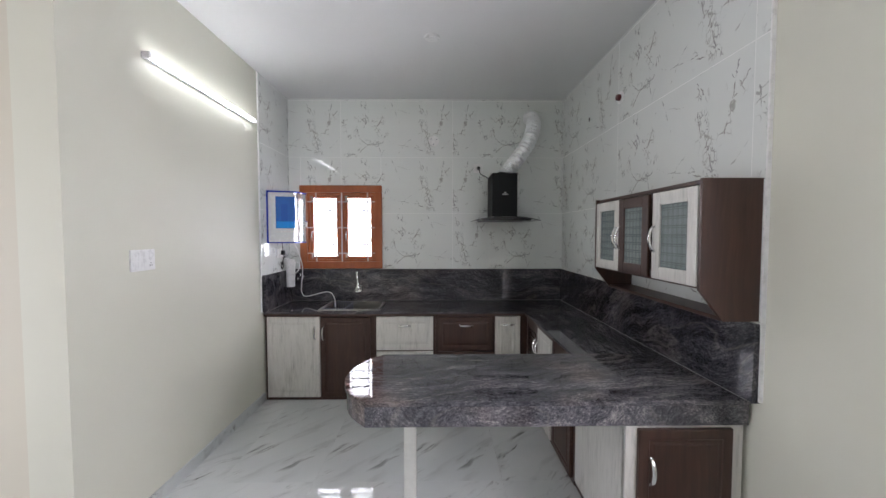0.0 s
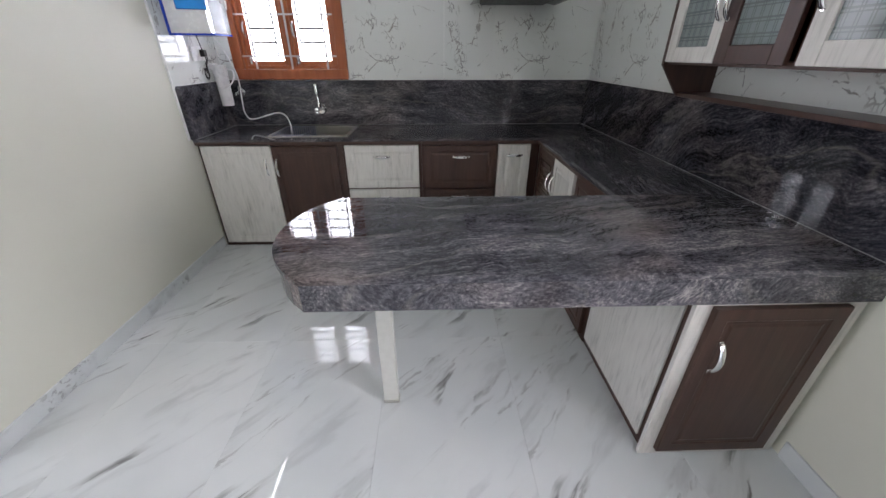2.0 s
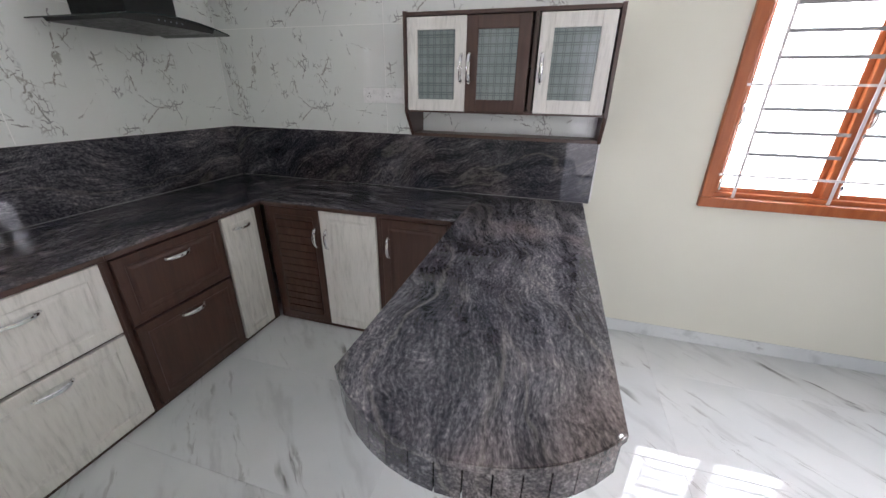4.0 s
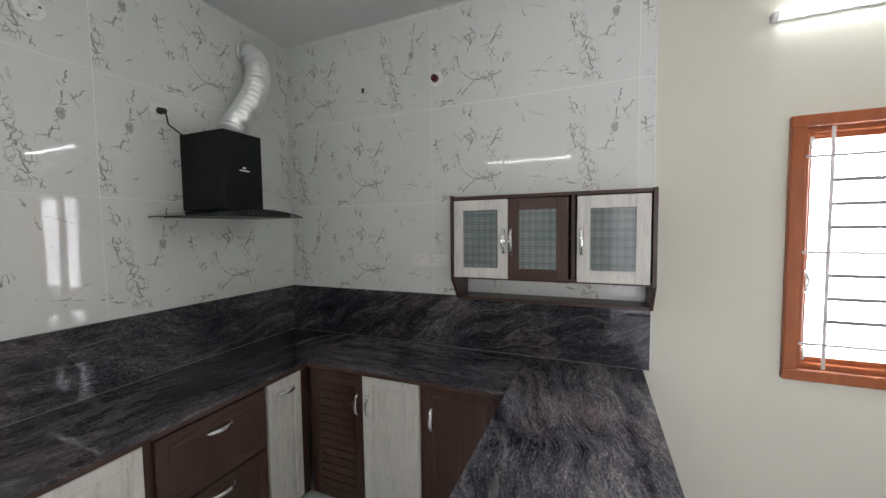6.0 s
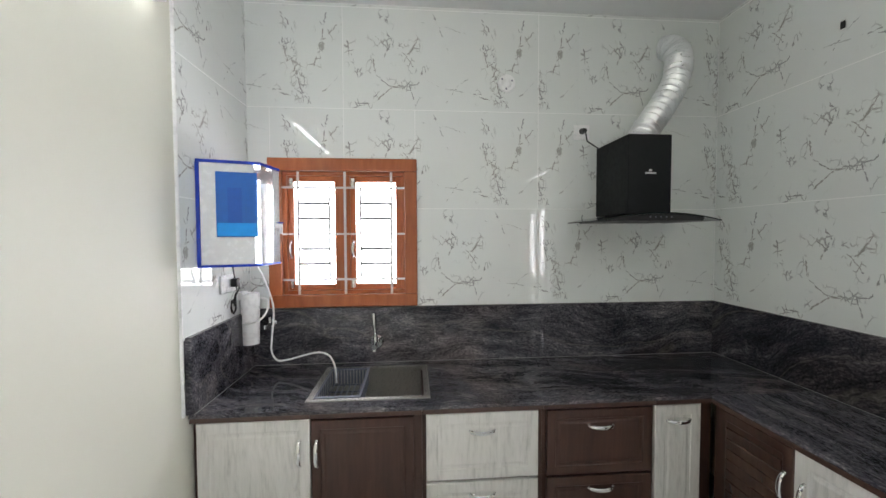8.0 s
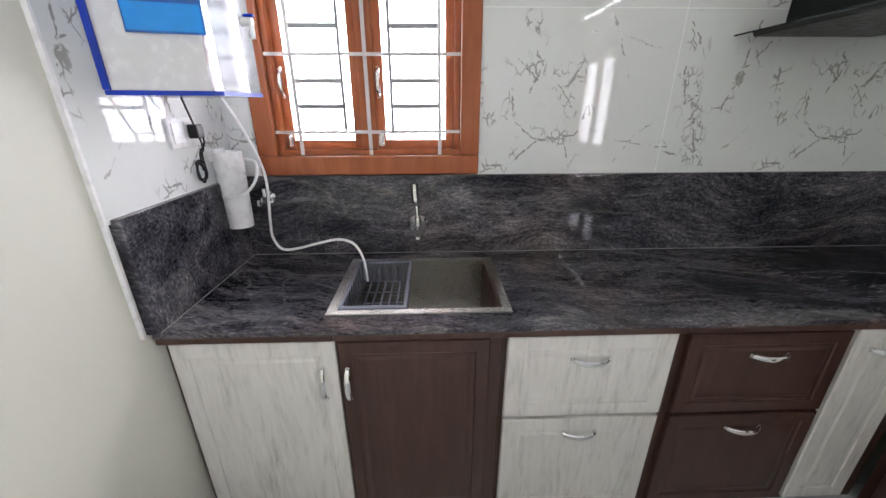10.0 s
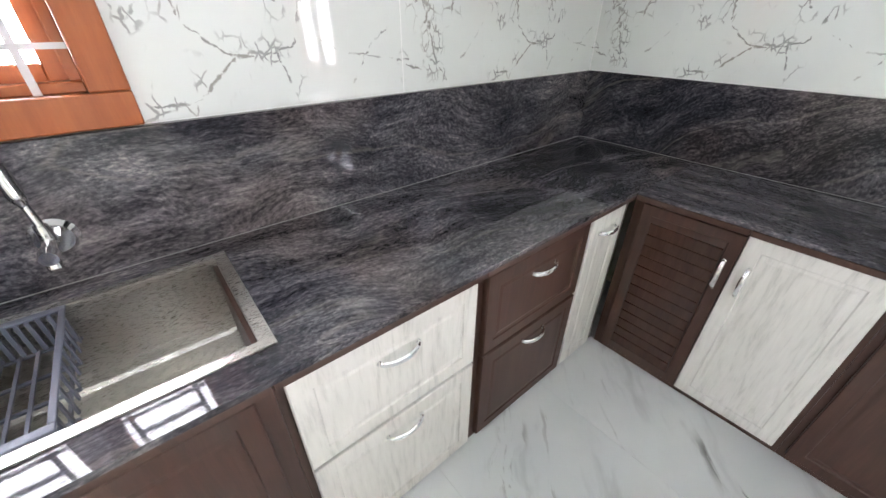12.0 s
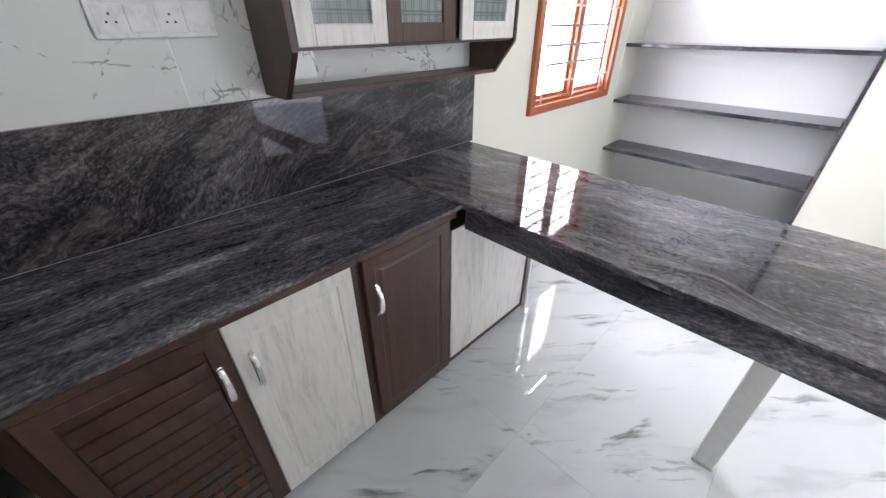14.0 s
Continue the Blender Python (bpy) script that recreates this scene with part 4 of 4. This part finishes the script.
for k in range(4):
    for z in (-0.045, 0.003):
        if k < 3 or z > 0:
            part("rocker", place(B(-0.075 + k * 0.038, -0.039 + k * 0.038, -0.0125, -0.0102, z, z + 0.040, bevel=0.001), WEST), PLASTIC, panel)
for u, z in ((0.052, -0.018), (0.046, -0.032), (0.060, -0.032)):
    part("hole", place(cyl(bmesh.new(), (u, -0.0100, z), (u, -0.0107, z), 0.003, n=10), WEST), BLACK, panel)

plug = thing("plug", (0.885, 5.10, 2.33), "black plug with its cord, in the socket", "plug")
part("body", cyl(bmesh.new(), (0.885, 5.117, 2.335), (0.885, 5.075, 2.330), 0.020, 0.014, n=16), BLACK, plug, smooth=True)
part("cord", sweep(bmesh.new(), smooth_line([(0.885, 5.078, 2.330), (0.888, 5.066, 2.300), (0.905, 5.080, 2.262), (0.945, 5.09, 2.243), (0.992, 5.09, 2.215)], 6), 0.0045, 8), BLACK, plug, smooth=True)

adaptor = thing("power_adaptor", (TW + 0.03, 4.87, 1.40), "black power adaptor with a coiled cord below it", "adaptor")
part("body", B(TW + 0.0125, TW + 0.046, 4.850, 4.890, 1.385, 1.430, bevel=0.004), BLACK, adaptor)
coil = [(TW + 0.045, 4.878, 1.388), (TW + 0.040, 4.882, 1.362), (TW + 0.022, 4.878, 1.335)]
for k in range(25):
    a, r = k * math.pi / 4, 0.020 + 0.004 * math.sin(k * 1.9)
    coil.append((TW + 0.008 + 0.0012 * (k % 9), 4.878 + r * math.cos(a), 1.272 + 1.7 * r * math.sin(a)))
coil += [(TW + 0.022, 4.888, 1.330), (TW + 0.030, 4.890, 1.352), (TW + 0.026, 4.875, 1.42), (TW + 0.05, 4.80, 1.513)]
part("cord", sweep(bmesh.new(), smooth_line(coil, 4), 0.0033, 8), BLACK, adaptor, "black cord in a small coil", smooth=True)
coil = [(TW + 0.028 + 0.006 * k, 5.005 + 0.020 * math.sin(a), 1.245 + 0.055 * math.cos(a) - 0.004 * k) for k in range(4) for a in (0.0, 1.57, 3.14, 4.71)]
part("coil", sweep(bmesh.new(), smooth_line([(TW + 0.03, 5.00, 1.305), *coil], 5), 0.0035, 8), BLACK, adaptor, smooth=True)

# ---- round fittings ----


def round_plate(name, at, out, r, label, category, material=PLASTIC):
    at, out = Vector(at), Vector(out)
    root = thing(name, at, label, category)
    part("plate", cyl(bmesh.new(), at, at + out * 0.008, r, r * 0.92, n=32), material, root, smooth=True)
    part("boss", cyl(bmesh.new(), at + out * 0.008, at + out * 0.014, r * 0.55, r * 0.5, n=24), material, root, smooth=True)
    return root


disc = round_plate("junction_cover", (0.388, TN, 2.635), (0, -1, 0), 0.058, "round white junction cover on the tiles", "cover")
for a in (0.4, 2.5, 4.6):
    part("screw", cyl(bmesh.new(), (0.388 + 0.038 * math.cos(a), TN - 0.008, 2.635 + 0.038 * math.sin(a)), (0.388 + 0.038 * math.cos(a), TN - 0.0095, 2.635 + 0.038 * math.sin(a)), 0.006, n=10), PLASTIC_GREY, disc)
round_plate("ceiling_rose", (0.392, 3.853, CZ), (0, 0, -1), 0.060, "round white ceiling rose", "ceiling rose")
pipe = thing("pipe_outlet", (TE, 3.83, 2.640), "round white wall plate with a dark red pipe plug", "pipe outlet")
part("plate", cyl(bmesh.new(), (TE, 3.83, 2.640), (TE - 0.006, 3.83, 2.640), 0.048, n=28), PLASTIC, pipe, smooth=True)
part("cap", cyl(bmesh.new(), (TE - 0.006, 3.838, 2.642), (TE - 0.030, 3.838, 2.642), 0.025, 0.022, n=20), RED, pipe, "dark red plug", smooth=True)
tagged(new("wall_plug", mesh_of("wall_plug", B(TE - 0.006, TE, 4.398, 4.418, 2.635, 2.670, bevel=0.002), BLACK)), "small black plug in the tiles", "wall plug")

# ---- tiles of the walls and the floor ----
meshes = {}


def tile(parent, m, u0, u1, z0, z1, thick, material):
    """One tile or cut piece; m stands at the middle of the whole tile, whose print it shares."""
    key = tuple(round(v, 3) for v in (u0, u1, z0, z1, thick)) + (material.name,)
    if key not in meshes:
        meshes[key] = mesh_of("tile", B(u0 + G / 2, u1 - G / 2, 0, thick, z0 + G / 2, z1 - G / 2, bevel=0.0012), material)
    ob = new("tile", meshes[key])
    ob.parent = parent
    ob.matrix_basis = m


G = 0.0036
TURN_W = Matrix.Rotation(radians(90), 4, "Z")
rows = [(1.2125, 1.832), (1.832, 2.452), (2.452, 3.072), (3.072, CZ)]
for r, (z0, z1) in enumerate(rows):
    mz = z0 + 0.31
    for n, (x0, x1) in enumerate(((WX, -0.643), (-0.643, 0.597), (0.597, 1.832))):
        mat = TILE_C if r == 0 else (TILE_B if n == 2 else TILE_A)
        mx = x1 - 0.62 if n == 0 else x0 + 0.62
        spans = [(x0, x1, z0, z1)]
        if z0 < 2.13 and z1 > 1.23 and x0 < -0.2:       # round the window
            spans = [(x0, max(x0, -1.09), z0, z1), (min(x1, -0.20), x1, z0, z1), (max(x0, -1.09), min(x1, -0.20), max(z0, 2.13), z1), (max(x0, -1.09), min(x1, -0.20), z0, min(z1, 1.23))]
        for a, b, c, d in spans:
            if b - a > 0.01 and d - c > 0.004:
                tile(wall_n, Matrix.Translation((mx, 5.130, mz)), a - mx, b - mx, c - mz, d - mz, 0.0095, mat)
    for n, (y0, y1) in enumerate(((3.872, 5.1285), (2.642, 3.872), (2.569, 2.642))):
        my = y1 - 0.62
        tile(wall_e, Matrix.Translation((1.8295, my, mz)) @ AXES["e"], my - y1, my - y0, z0 - mz, z1 - mz, 0.0150, TILE_C if r in (0, 1) and n == 0 else TILE_A)
    tile(wall_w, Matrix.Translation((WX + 0.0105, 4.84, mz)) @ TURN_W, 4.457 - 4.84, 5.127 - 4.84, z0 - mz, z1 - mz, 0.0100, TILE_C if r == 0 else TILE_A)

FX_T, FY_T = 0.61, 1.22
y = 2.11 - 2 * FY_T
while y < NX:
    x = 0.245 - 6 * FX_T
    while x < EX:
        xa, ya, x1, y1 = max(x, FARX), max(y, 0.05), min(x + FX_T, EX), min(y + FY_T, NX)
        if x1 - xa > 0.01 and y1 - ya > 0.01 and not (x1 < WX - 0.15 and y > 2.7):
            mx, my = x + FX_T / 2, y + FY_T / 2
            key = tuple(round(v, 3) for v in (xa - mx, x1 - mx, ya - my, y1 - my))
            if key not in meshes:
                meshes[key] = mesh_of("tile", B(xa - mx + 0.0003, x1 - mx - 0.0003, ya - my + 0.0003, y1 - my - 0.0003, -0.0115, 0.0, bevel=0.0003), FLOOR)
            ob = new("tile", meshes[key])
            ob.parent = floor
            ob.location = (mx, my, 0)
        x += FX_T
    y += FY_T
